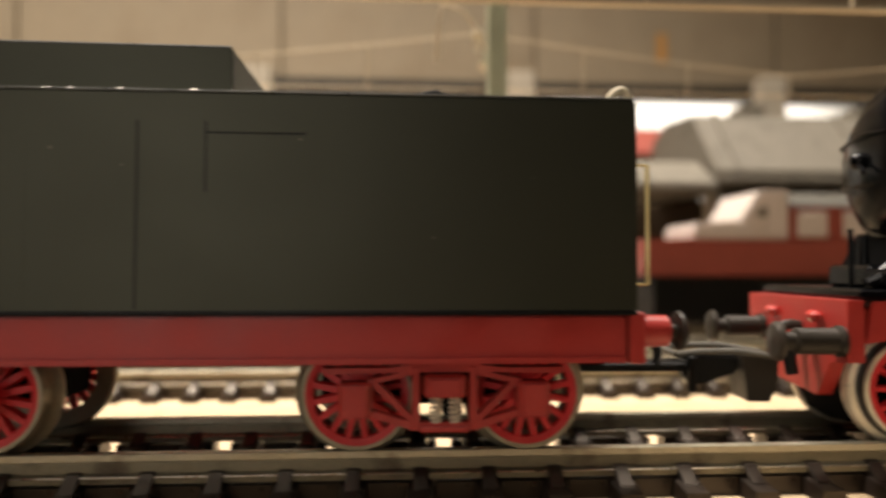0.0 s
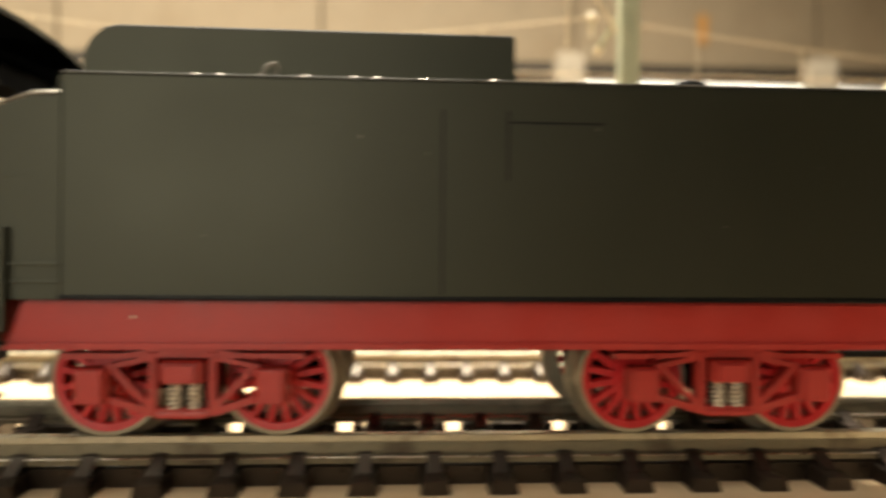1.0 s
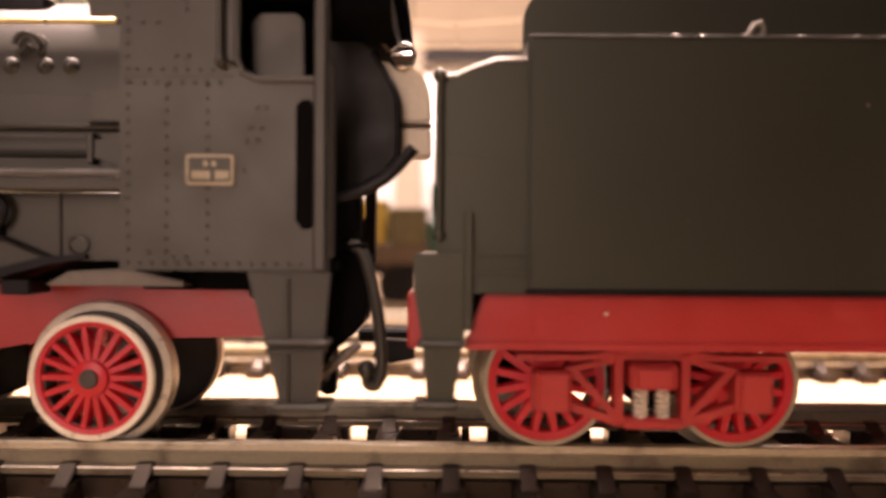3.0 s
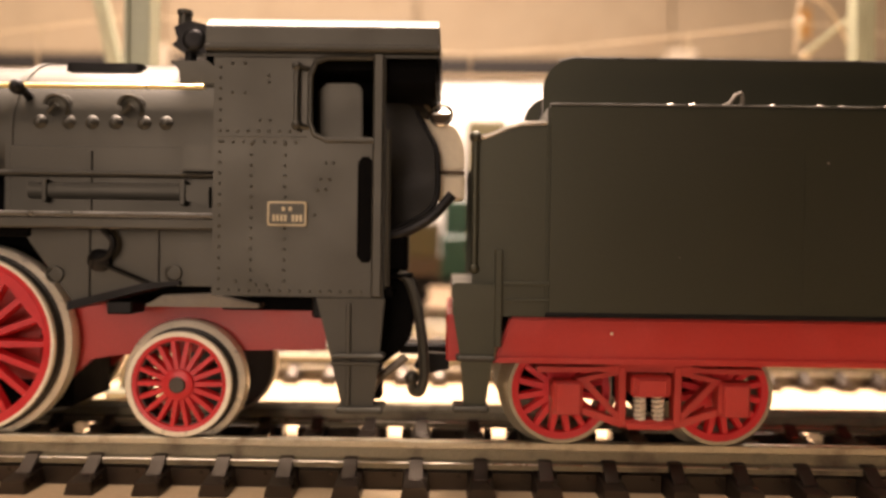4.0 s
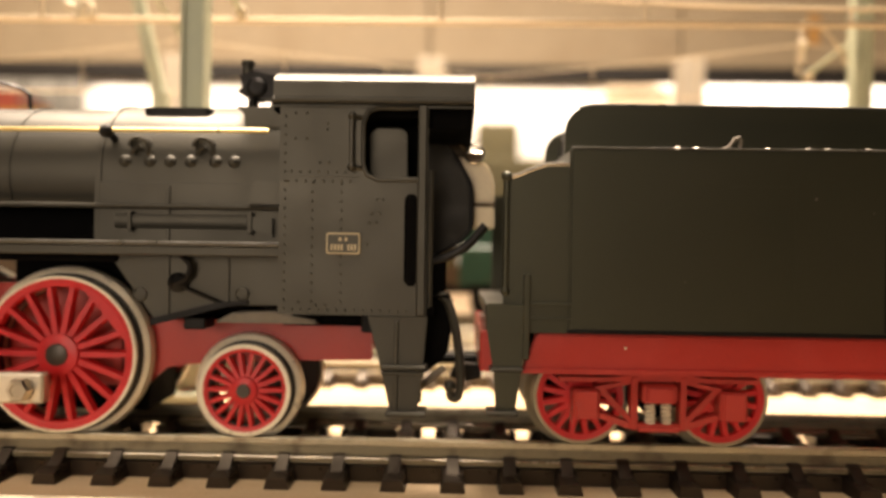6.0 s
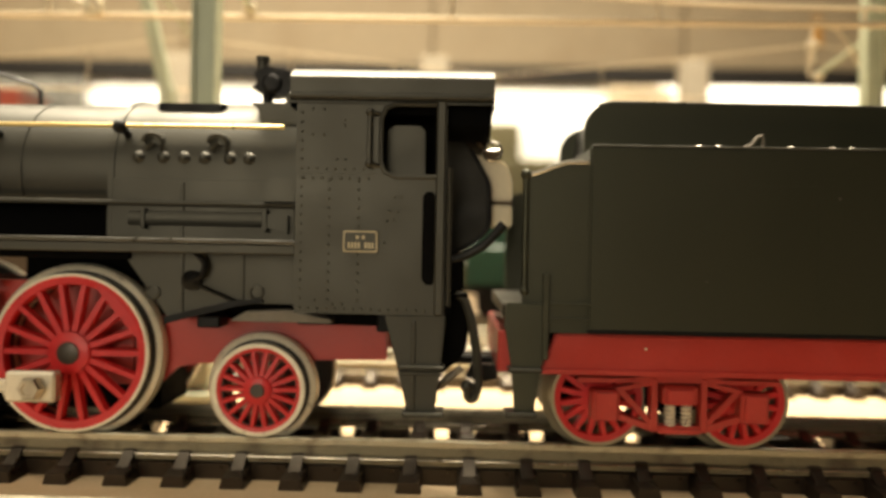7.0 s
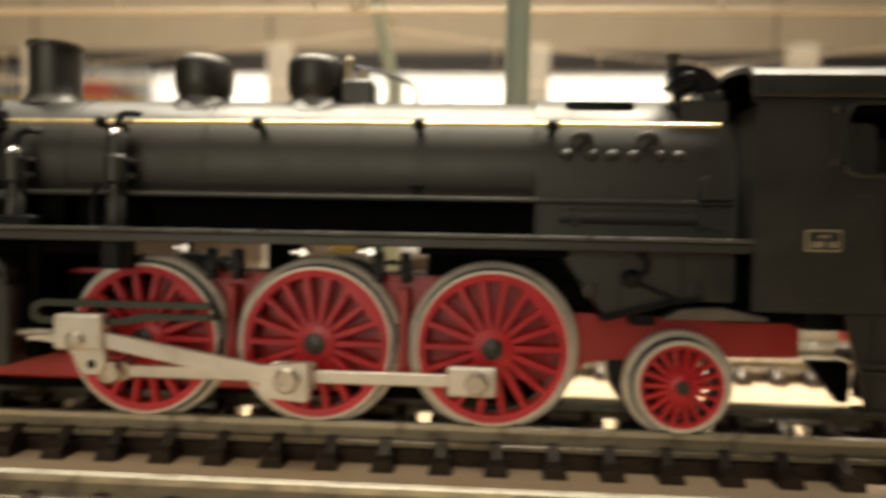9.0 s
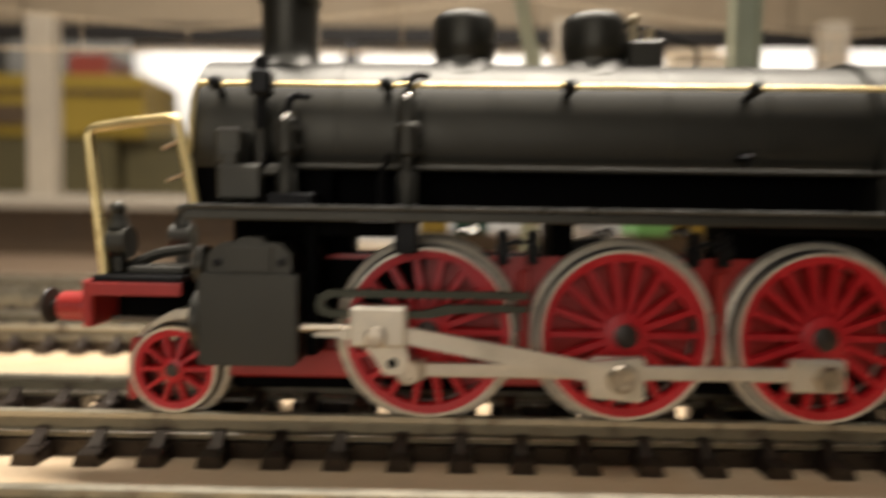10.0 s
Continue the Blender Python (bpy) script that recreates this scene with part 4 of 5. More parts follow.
part("feed_block", B().box(-74.6, -72.4, -14.0, -10.0, 27, 33.2, 0.35).box(-72.4, -67.0, -13.6, -10.2, 30.2, 31.6, 0.3).box(-72.2, -70.4, -13.8, -10.2, 27, 29.6, 0.3), BLACK, loco)
part("band_hook", B().tube(loop([(-53.0, -10.6, 42.4), (-52.4, -11.4, 41.8), (-51.6, -11.6, 40.2)]), 0.6, 8), DARK, loco)

# front end
part("front_deck", B().box(-89.9, -79, -14.5, 14.5, 17.2, 18.0, 0.15), DARK, loco)
part("buffer_beam", B().box(-91.3, -90.0, -14.2, 14.2, 11.6, 17.4, 0.25), RED, loco, "red buffer beam")
# black block standing for the shade under the front deck
part("front_frame", B().prism([(-89.8, 11.8), (-89.8, 17.1), (-79, 17.1), (-79, 12.5)], "y", -8.0, 8.0), VOID, loco)
part("deck_edge", B().box(-89.9, -79, -14.8, -14.3, 15.6, 17.15, 0.1), RED, loco)
part("drain_pipe", B().tube(loop([(-89.9, -9.6, 12.0), (-87.0, -9.8, 12.0), (-83.4, -9.8, 12.0)]), 0.4, 8), WORN, loco)
for s in (-1, 1):
    buffer_(loco, -91.3, s * 11.2, 13.8, -1)
part("front_handrail", B().tube(loop([(-89.4, -12.2, 18.0), (-90.4, -12.2, 27), (-91.3, -12.2, 35.7), (-85.5, -12.2, 36.6), (-80.4, -12.2, 37.2), (-79.2, -12.2, 31.5), (-78.2, -12.2, 26.4)]), 0.62, 10), BRASS, loco, "yellow brass front handrail frame")
part("rail_bracket", B().tube([(-80.0, -12.2, 34.4), (-82.6, -11.0, 33.6)], 0.3, 6).tube([(-79.4, -12.2, 30.4), (-82.0, -11.0, 29.6)], 0.3, 6), NICKEL, loco)
for x, y, z in ((-88.6, -10.6, 21.8), (-88.0, 8.4, 21.8)):
    lp = part("headlamp", B().cyl((x - 1.6, y, z), (x + 1.6, y, z), 2.0, n=22).box(x - 0.9, x + 0.9, y - 0.8, y + 0.8, 18.0, z - 1.6, 0.15).cyl((x, y, z + 1.8), (x, y, z + 4.2), 1.5, 0.6).ball((x, y, z + 4.2), 1.0), BLACK, loco, "small black headlamp")
    part("lens", B().lathe((x - 1.6, y, z), "x", [(1.6, 0), (1.3, -0.35), (1e-5, -0.6)], 18), STEEL, lp)
part("front_pipe", B().tube(loop([(-80, -9, 21), (-84, -9.5, 20.4), (-86, -10, 19.4), (-88.5, -9, 18.6)]), 0.7, 8).box(-86.5, -79.5, -12.5, -6.5, 18.0, 19.0, 0.2), BLACK, loco)
part("guard_iron", B().prism([(-87.6, 9.5), (-85.6, 9.5), (-86.4, 2.0), (-87.6, 1.4), (-88.2, 2.0)], "y", -9.4, -8.4), RED, loco, bevel=0.1)
part("pilot_guard", B().prism([(-84.6, 11.2), (-83.0, 12.5), (-81.0, 13.6), (-78.6, 13.9), (-76.6, 13.4), (-76.6, 12.3), (-79.0, 12.6), (-81.6, 12.3), (-83.8, 11.4)], "y", -12.2, -7.6), TYRE, loco, "pale metal guard over the pilot wheel", bevel=0.12)
part("pilot_frame", B().box(-86, -76, -6.6, -5.6, 3.6, 8.6, 0.3), RED, loco)

# ---------------------------------------------------------------- tender
tender = thing("tender", 112, 0, 0, "matt black model tender with red frame and red spoked bogies", "tender")
TX0, TX1, TY = 69.2, 162.6, 15.6


part("tank", B().prism([(TX0, -TY), (TX1, -TY), (TX1, TY), (TX0, TY)], "z", 15.9, 39.4), TENDER, tender, "plain matt black water tank", bevel=0.35)
part("front_wing", B().prism([(61.0, 15.7), (61.0, 35.2), (62.6, 35.5), (64.6, 36.3), (66.4, 36.9), (69.3, 37.0), (69.3, 15.7)], "y", -TY, -TY + 1.2), TENDER, tender, bevel=0.15)
part("front_wing", B().prism([(61.0, 15.7), (61.0, 35.2), (62.6, 35.5), (64.6, 36.3), (66.4, 36.9), (69.3, 37.0), (69.3, 15.7)], "y", TY - 1.2, TY), TENDER, tender, bevel=0.15)
part("wing_capping", B().tube([(61.2, -15.1, 35.5), (62.8, -15.1, 35.8), (64.6, -15.1, 36.6), (66.4, -15.1, 37.2), (69.2, -15.1, 37.3)], 0.36, 8), STEEL, tender, "bright worn capping")
part("wing_post", B().cyl((61.2, -15.9, 20.6), (61.2, -15.9, 35.4), 0.42).ball((61.2, -15.9, 35.6), 0.7).ball((61.2, -15.9, 21.0), 0.6), TENDER, tender)
part("tank_front", B().box(66.5, 69.3, -14.4, 14.4, 16.6, 36.0, 0.3), VOID, tender)
part("front_deck", B().box(58.8, 70, -13.5, 13.5, 17.4, 19.2, 0.2), BLACK, tender)
part("platform_wing", B().prism([(58.9, 19.4), (64.2, 19.4), (64.2, 16.0), (58.9, 16.0)], "y", -16.4, -14.4), TENDER, tender, bevel=0.15)
part("upright_strip", B().box(63.5, 64.3, -16.5, -15.5, 12.4, 23.2, 0.1), TENDER, tender)
part("side_ledge", B().box(64.2, 69.6, -15.95, -15.5, 19.2, 19.6, 0.06).box(64.2, 69.6, -15.9, -15.5, 17.4, 17.7, 0.06), TENDER, tender)
part("side_seam", B().box(69.2, 69.45, -15.68, -15.5, 16.2, 39.0).box(61.5, 66, -15.66, -15.5, 28.4, 28.6), TENDER, tender)
for x0, x1, z0, z1, m in ((97.7, 97.9, 16.4, 34.8, TENDER), (90.0, 97.7, 34.7, 34.88, TENDER), (109.0, 109.2, 16.4, 36.2, DARK), (116.05, 116.25, 28.7, 36.2, DARK), (116.2, 126.6, 34.9, 35.08, DARK)):
    part("side_joint", B().box(x0, x1, -15.63, -15.4, z0, z1), m, tender)
# coal bunker
cb = [(69.3, 39.0)] + [(69.3 + 3.8 - 3.8 * math.cos(radians(a)), 42.1 + 3.8 * math.sin(radians(a))) for a in range(0, 91, 10)] + [(117.6, 45.7), (117.6, 39.0)]
for y0, y1 in ((-10.8, -10.0), (10.0, 10.8)):
    part("bunker_side", B().prism(cb, "y", y0, y1), TENDER, tender, "black coal bunker side with a rounded corner", bevel=0.12)
part("bunker_back", B().box(116.8, 117.6, -10.0, 10.0, 39.0, 45.6, 0.1), TENDER, tender)
# darker than the bunker sides: this face's shade is in its colour
part("bunker_front", B().prism([(-10, 39), (-10, 42), (-7, 44.6), (7, 44.6), (10, 42), (10, 39)], "x", 71.5, 72.3), DARK, tender)
part("bunker_floor", B().prism([(70, 39.0), (70, 40), (100, 41.5), (116.8, 44.2), (116.8, 39)], "y", -10, 10), DARK, tender)
# bunker and tank beads paint the bright line on the top edges
part("edge_bead", B().tube([(71.2, -10.5, 45.5), (72.9, -10.5, 45.9), (117.4, -10.5, 45.75)], 0.24, 8), RIM, tender)
for x in (83.0, 85.4, 94.4, 99.6, 102.0, 107.1, 114.7):
    part("lug", B().box(x - 0.5, x + 0.35, -15.2, -14.7, 39.3, 39.72, 0.15), SPRING, tender, "small worn lug")
part("lifting_eye", B().tube([(88.8, -14.4, 39.5), (89.8, -14.4, 39.9), (90.4, -14.4, 40.9), (91.0, -14.4, 41.1), (91.2, -14.4, 40.6), (91.1, -14.4, 39.5)], 0.24, 8), WORN, tender, "small bent lifting eye")
part("tank_hatch", B().box(137, 152, -7, 7, 39.4, 40.6, 0.3).lathe((144, -3, 0), "z", [(3.5, 40.6), (3.5, 41.4), (2.8, 41.8), (1e-5, 41.9)], 24), TENDER, tender)
part("rear_eye", B().tube(loop([(159.9, -13.2, 39.4), (160.6, -13.2, 40.6), (161.6, -13.2, 41.2), (162.3, -13.2, 40.7), (162.4, -13.2, 39.4)]), 0.42, 8), CREAM, tender)
part("hatch_handle", B().tube(loop([(137.8, -5.5, 40.4), (138.8, -5.5, 42.0), (140.8, -5.5, 42.5), (142.6, -5.5, 41.9), (143.0, -5.5, 40.4)]), 0.35, 8), DARK, tender)
part("rear_ladder", B().tube([(164.4, -13.5, 19), (164.4, -13.5, 32.4)], 0.26, 8).tube([(162.5, -13.5, 19), (164.4, -13.5, 19)], 0.14, 8).tube([(162.5, -13.5, 32.4), (164.4, -13.5, 32.4)], 0.14, 8), BRASS, tender, "thin brass handrails at the rear")
part("tank_rim", B().tube([(TX0 + 0.3, -TY + 0.15, 39.42), (TX1 - 0.3, -TY + 0.15, 39.42)], 0.14, 8), RIM, tender, "paler bead drawn for the highlight along the tank top")
# dark strip where the tank meets the red frame
part("soot_line", B().box(TX0, TX1 - 0.2, -15.75, -15.4, 15.7, 16.2, 0.1), DARK, tender)
# frame
part("side_frame", B().prism([(65.4, 15.6), (161.4, 15.6), (161.4, 10.6), (63.6, 10.6)], "y", -15.2, -13.6).prism([(65.4, 15.6), (161.4, 15.6), (161.4, 10.6), (63.6, 10.6)], "y", 13.6, 15.2), RED, tender, "long plain red side frame", bevel=0.25)
part("frame_lip", B().prism([(63.4, 10.5), (161.3, 10.5), (161.3, 11.2), (64.2, 11.2)], "y", -15.55, -15.1), RED, tender, bevel=0.08)
# black block: shade under the tank, put in as colour
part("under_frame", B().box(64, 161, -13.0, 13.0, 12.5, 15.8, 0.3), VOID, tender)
part("centre_box", B().box(98, 124, -8.0, 8.0, 9.4, 12.6, 0.3), RED, tender)
part("end_beam", B().box(161.6, 163.4, -15.6, 15.6, 10.4, 16.0, 0.2), RED, tender, "red rear buffer beam")
part("front_beam", B().box(58.2, 61.4, -13, 13, 10.2, 15.6, 0.2), RED, tender)
st2 = part("tender_step", B().prism([(58.9, 16.2), (64.3, 16.2), (63.4, 11.0), (62.6, 5.6), (60.2, 5.6), (59.8, 11.0)], "y", -16.2, -15.4), TENDER, tender, bevel=0.1)
part("step_tread", B().box(59.0, 63.0, -17.0, -13.8, 5.2, 5.9, 0.2), BLACK, st2)
part("step_tread", B().box(59.3, 63.6, -16.8, -14.4, 10.8, 11.4, 0.2), BLACK, st2)
for s in (-1, 1):
    buffer_(tender, 163.4, s * 11.2, 13.6, 1)
for x, z, r in ((126.0, 34.4, 0.16), (107.5, 31.5, 0.12), (140.2, 24.0, 0.14), (100.3, 33.2, 0.2), (84.0, 22.5, 0.1), (151.0, 30.6, 0.1)):
    part("scuff", B().lathe((x, -TY - 0.01, z), "y", [(r, 0.05), (r * 0.7, -0.02), (1e-5, -0.03)], 7), WORN, tender)
part("paint_chip", B().lathe((76.7, -15.22, 13.9), "y", [(0.22, 0.05), (0.14, -0.05), (1e-5, -0.06)], 7), CREAM, tender)


def bogie(x0, x1):
    bg = thing_part("bogie", tender)
    xm = (x0 + x1) / 2
    for s in (-1, 1):
        for x in (x0, x1):
            wheel_parts_in(bg, x, 6.4, 6.4, s)
    for s in (-1, 1):
        y0 = s * 13.9
        yb = s * 12.3
        a, b = sorted((y0, yb))
        top = [(x0 - 3.4, 9.9), (xm - 6.4, 9.9), (xm - 3.0, 10.4), (xm + 3.0, 10.4), (xm + 6.4, 9.9), (x1 + 3.4, 9.9), (x1 + 3.4, 9.2), (xm + 4.2, 9.4), (xm - 4.2, 9.4), (x0 - 3.4, 9.2)]
        part("bogie_top_bar", B().prism(top, "y", a, b), RED, bg, bevel=0.08)
        part("bogie_pillar", B().box(xm - 3.6, xm - 2.7, a - 0.1, b + 0.1, 3.2, 10.05, 0.12), RED, bg)
        part("bogie_pillar", B().box(xm + 2.7, xm + 3.6, a - 0.1, b + 0.1, 3.2, 10.05, 0.12), RED, bg)
        part("bogie_tie_bar", B().prism([(x0 + 1.5, 4.6), (xm - 3.4, 3.1), (xm + 3.4, 3.1), (x1 - 1.5, 4.6), (x1 - 1.5, 5.4), (xm + 3.2, 3.95), (xm - 3.2, 3.95), (x0 + 1.5, 5.4)], "y", a, b), RED, bg, bevel=0.08)
        for q, w in ((x0, 1), (x1, -1)):
            part("bogie_brace", B().prism([(q + w * 1.5, 8.3), (q + w * 2.2, 8.7), (xm - w * 3.2, 4.3), (xm - w * 3.7, 3.8)], "y", a + 0.05, b - 0.05), RED, bg, bevel=0.08)
            part("bogie_strut", B().prism([(q + w * 1.2, 8.0), (q + w * 1.2, 8.6), (xm - w * 3.3, 9.7), (xm - w * 3.3, 9.1)], "y", a + 0.08, b - 0.08), RED, bg, bevel=0.06)
            c, d_ = sorted((s * 14.5, s * 12.2))
            bx = part("axle_box", B().box(q - 1.8, q + 1.8, c, d_, 4.5, 8.4, 0.3), RED, bg)
            e, g = sorted((s * 14.9, s * 14.4))
            part("box_cover", B().box(q - 1.4, q + 1.4, e, g, 4.6, 8.2, 0.15), RED, bx)
        c, d_ = sorted((s * 14.6, s * 12.0))
        part("bolster", B().box(xm - 2.3, xm + 2.3, c, d_, 6.7, 9.2, 0.3).box(xm - 1.7, xm + 1.7, s * 14.8 - 0.2, s * 14.8 + 0.2, 6.8, 8.8, 0.15), RED, bg)
        for k in (-1, 1):
            spts = [(xm + 0.1 + k * 1.05 + 0.56 * math.cos(0.9 * t), s * 13.2 + 0.56 * math.sin(0.9 * t), 3.6 + 3.2 * t / 42) for t in range(43)]
            part("coil_spring", B().tube(spts, 0.22, 6), TYRE, bg, "small steel coil spring")
        part("spring_plank", B().box(xm - 2.7, xm + 2.7, c + 0.3, d_ - 0.3, 2.95, 3.6, 0.15), RED, bg)
    # black backings added so wheel gaps and springs stand against shade
    part("bogie_core", B().box(x0 - 4.5, x1 + 4.5, -5.8, 5.8, 4.5, 10.0, 0.4), VOID, bg)
    part("spring_pocket", B().box(xm + 0.2, xm + 2.4, -8.5, 8.5, 3.5, 5.6, 0.2), VOID, bg)
    part("transom", B().box(xm - 3.4, xm + 3.4, -11.4, 11.4, 5.5, 9.0, 0.4), VOID, bg)
    return bg


def wheel_parts_in(bg, x, z, r, side):
    """A bogie wheel in three meshes, since its bogie is a part already."""
    y0, i = side * 10.0, -side
    thick, flange, hub = 2.8, 0.95, 1.4
    tyre = [(r - 0.5, 0.0), (r - 0.12, 0.0), (r, 0.12), (r + 0.05, thick * 0.62), (r + 0.35, thick * 0.8), (r + flange, thick * 0.98), (r + flange, thick + 0.35), (r + flange - 0.3, thick + 0.65), (r - 1.4, thick + 0.65), (r - 1.4, 0.9), (r - 0.5, 0.8)]
    part("tyre", B().lathe((x, y0, z), "y", [(a, i * o) for a, o in tyre], 48, closed=True), BOGIE, bg, "worn bright metal tyre")
    ri = r - 0.5
    rim = [(ri, 0.12), (ri - 0.8, 0.2), (ri - 0.9, 0.4), (ri - 0.9, 1.5), (ri, 1.6)]
    hubp = [(1e-5, -0.35), (hub * 0.86, -0.35), (hub, -0.2), (hub, 0.5), (hub * 1.12, 1.6), (1e-5, 1.6)]
    b = B().lathe((x, y0, z), "y", [(a, i * o) for a, o in rim], 48, closed=True).lathe((x, y0, z), "y", [(a, i * o) for a, o in hubp], 24)
    part("wheel_centre", b, REDW, bg)
    s = B()
    t0, t1 = 0.42, 0.3
    s.add([(hub * 0.8, i * 0.1, -t0), (hub * 0.8, i * 0.1, t0), (ri - 0.5, i * 0.32, t1), (ri - 0.5, i * 0.32, -t1), (hub * 0.8, i * 1.2, -t0 * 1.4), (hub * 0.8, i * 1.2, t0 * 1.4), (ri - 0.5, i * 1.2, t1 * 1.5), (ri - 0.5, i * 1.2, -t1 * 1.5)],
          [(0, 1, 2, 3), (4, 5, 6, 7), (0, 1, 5, 4), (1, 2, 6, 5), (2, 3, 7, 6), (3, 0, 4, 7)])
    me = mesh_of("spoke", s, REDW, Vector((0, 0, 0)))
    for k in range(16):
        shared("spoke", me, bg, x, y0, z, Matrix.Rotation(-radians(360 * k / 16 + 11), 4, "Y"))
    if side < 0:
        part("axle", B().cyl((x, -8, z), (x, 8, z), 0.9, n=12), AXLE, bg)


bogie(72.0, 90.9)
bogie(131.8, 151.3)

# between cab and tender
part("drawbar", B().box(52, 58.4, -2.2, 2.2, 9.2, 10.6, 0.3).prism([(54.2, 8.4), (56.0, 7.6), (58.6, 8.2), (58.6, 10.0), (55.0, 10.2)], "y", -7.2, -5.4), DARK, tender)
part("brake_hose", B().tube(loop([(52.6, -13.0, 20.3), (53.8, -13.0, 19.6), (54.8, -13.0, 16.6), (55.5, -13.0, 12.5), (55.8, -13.0, 8.4), (55.3, -13.0, 6.5), (54.4, -13.0, 6.7), (54.3, -13.0, 8.0)]), 0.6, 10).ball((54.3, -13.0, 8.2), 0.85), BLACK, tender, "hanging black brake hose")

# what this is stays unknown; plain cream shapes stand in for it
tag = thing("cream_shape", 57.5, -7.2, 29.5, "unidentified cream shape with a wire ring behind the cab", "tag")
part("tag_body", B().prism(rounded([(53.7, 39.4), (59.1, 38.2), (60.1, 35.8), (60.2, 32.7), (55.4, 32.7), (54.4, 35.7)], 0.8), "y", -7.9, -6.5), CREAM, tag, bevel=0.3)
part("tag_foot", B().box(55.9, 60.2, -8.0, -6.4, 29.0, 32.3, 0.4), CREAM, tag)
part("tag_band", B().box(55.7, 60.2, -8.0, -6.4, 32.3, 32.7, 0.1), BROWN, tag)
part("ring", B().tube([(57.2 + 1.3 * math.cos(radians(a)), -8.3 + 0.3 * math.sin(radians(a)), 39.5 + 1.3 * math.sin(radians(a))) for a in range(0, 361, 15)], 0.24, 8), STEEL, tag, "thin wire ring")
part("ring_plate", B().prism([(57.2 + 1.1 * math.cos(radians(a)), 39.5 + 1.1 * math.sin(radians(a))) for a in range(180, 361, 15)], "y", -8.3, -8.1), BROWN, tag)
# bright bar painting the highlight inside the ring
part("ring_bar", B().box(56.2, 58.3, -8.75, -8.35, 39.35, 39.75, 0.1), STEEL, tag)
part("hook", B().tube([(56.0, -8.2, 39.8), (54.8, -8.6, 41.2), (53.0, -8.6, 42.2)], 0.24, 6), BROWN, tag)

# couplings
part("coupler", B().box(159, 174.9, -2.0, 2.0, 7.5, 8.7, 0.3).box(173.8, 174.8, -3.0, -1.8, 4.9, 9.6, 0.3), DARK, tender, "black plastic hook coupler")
part("brake_pipe", B().tube(loop([(163.2, -5.5, 13.6), (166.5, -5.8, 13.2), (168.6, -5.8, 10.8), (168.2, -5.8, 9.0)]), 0.55, 8), DARK, tender)

# ---------------------------------------------------------------- second locomotive
loco2 = thing("steam_locomotive", 215, 0, 0, "black model steam locomotive with red buffer beam, coupled behind the tender", "locomotive")
part("smokebox", B().lathe((0, 0, 35.0), "x", [(1e-5, 199.2), (3.5, 199.4), (7.0, 200.3), (9.2, 201.8), (9.6, 202.6), (10.6, 202.8), (11.4, 203.6), (11.6, 204.6), (11.6, 250)], 56), GLOSS, loco2, "glossy black smokebox with a domed door")
for z0, z1 in ((38.5, 38.9), (32.5, 32.1)):
    part("door_hinge", B().tube([(201.0, -8, z0), (199.4, 0, z1), (201.0, 8, z0)], 0.5, 6), GLOSS, loco2)
part("door_knob", B().ball((198.8, 0, 35.5), 1.2).tube([(198.6, 0, 35.5), (198.0, -2.6, 33.6)], 0.35, 6), GLOSS, loco2)
part("door_dog", B().box(200.2, 201.4, -7.6, -6.0, 30.2, 31.6, 0.3).box(200.2, 201.4, -7.6, -6.0, 39.4, 40.8, 0.3), GLOSS, loco2)
part("handrail", B().tube(loop([(202.0, -8.5, 27), (200.6, -9.6, 30), (200.8, -9.4, 34), (202.2, -8.2, 40)]), 0.3, 8), GLOSS, loco2, "thin front handrail")
part("deck_pipes", B().tube(loop([(193.8, -10.6, 18.9), (196.4, -10.8, 20.2), (199.4, -10.4, 23.4), (202.6, -9.8, 25.8), (207, -9.4, 26.4)]), 0.9, 10).tube(loop([(195.0, -8.6, 18.8), (198.0, -8.6, 21.4), (201.0, -8.4, 24.8), (205, -8.2, 25.0)]), 0.7, 8).ball((197.4, -11.4, 22.0), 1.2), GLOSS, loco2, "glossy black bent pipes")
part("smokebox_saddle", B().prism([(200, 19.6), (203, 26.0), (250, 27), (250, 19.6)], "y", -8.5, 8.5), VOID, loco2)
part("front_deck", B().box(192.0, 250, -12.4, 15.0, 17.2, 18.4, 0.3), GLOSS, loco2)
part("deck_box", B().box(195.0, 200.5, -13.0, -7.0, 18.4, 20.8, 0.5).cyl((198, -11, 20.5), (198, -11, 23.4), 1.2, 0.7), GLOSS, loco2)
part("deck_step", B().box(196.5, 201, -6.0, 4.0, 18.4, 21.4, 0.5).cyl((197.6, -3.0, 21.2), (197.6, -3.0, 25.0), 0.7, 0.5), GLOSS, loco2)
part("lamp_iron", B().cyl((195.2, -4.5, 18.4), (195.2, -4.5, 26.0), 0.32), GLOSS, loco2)
part("buffer_beam", B().prism([(-12.6, 17.1), (16, 17.1), (16, 11.2), (10, 10.2), (8.6, 5.6), (0, 5.0), (-5, 4.8), (-8.5, 9.4), (-12.6, 9.8)], "x", 190.4, 192.3), RED, loco2, "bright red buffer beam")
part("side_valance", B().prism([(193.4, 17.0), (250, 17.0), (250, 14.2), (208, 14.2), (200, 13.2), (192.4, 12.0)], "y", -12.6, -11.8), RED, loco2, bevel=0.1)
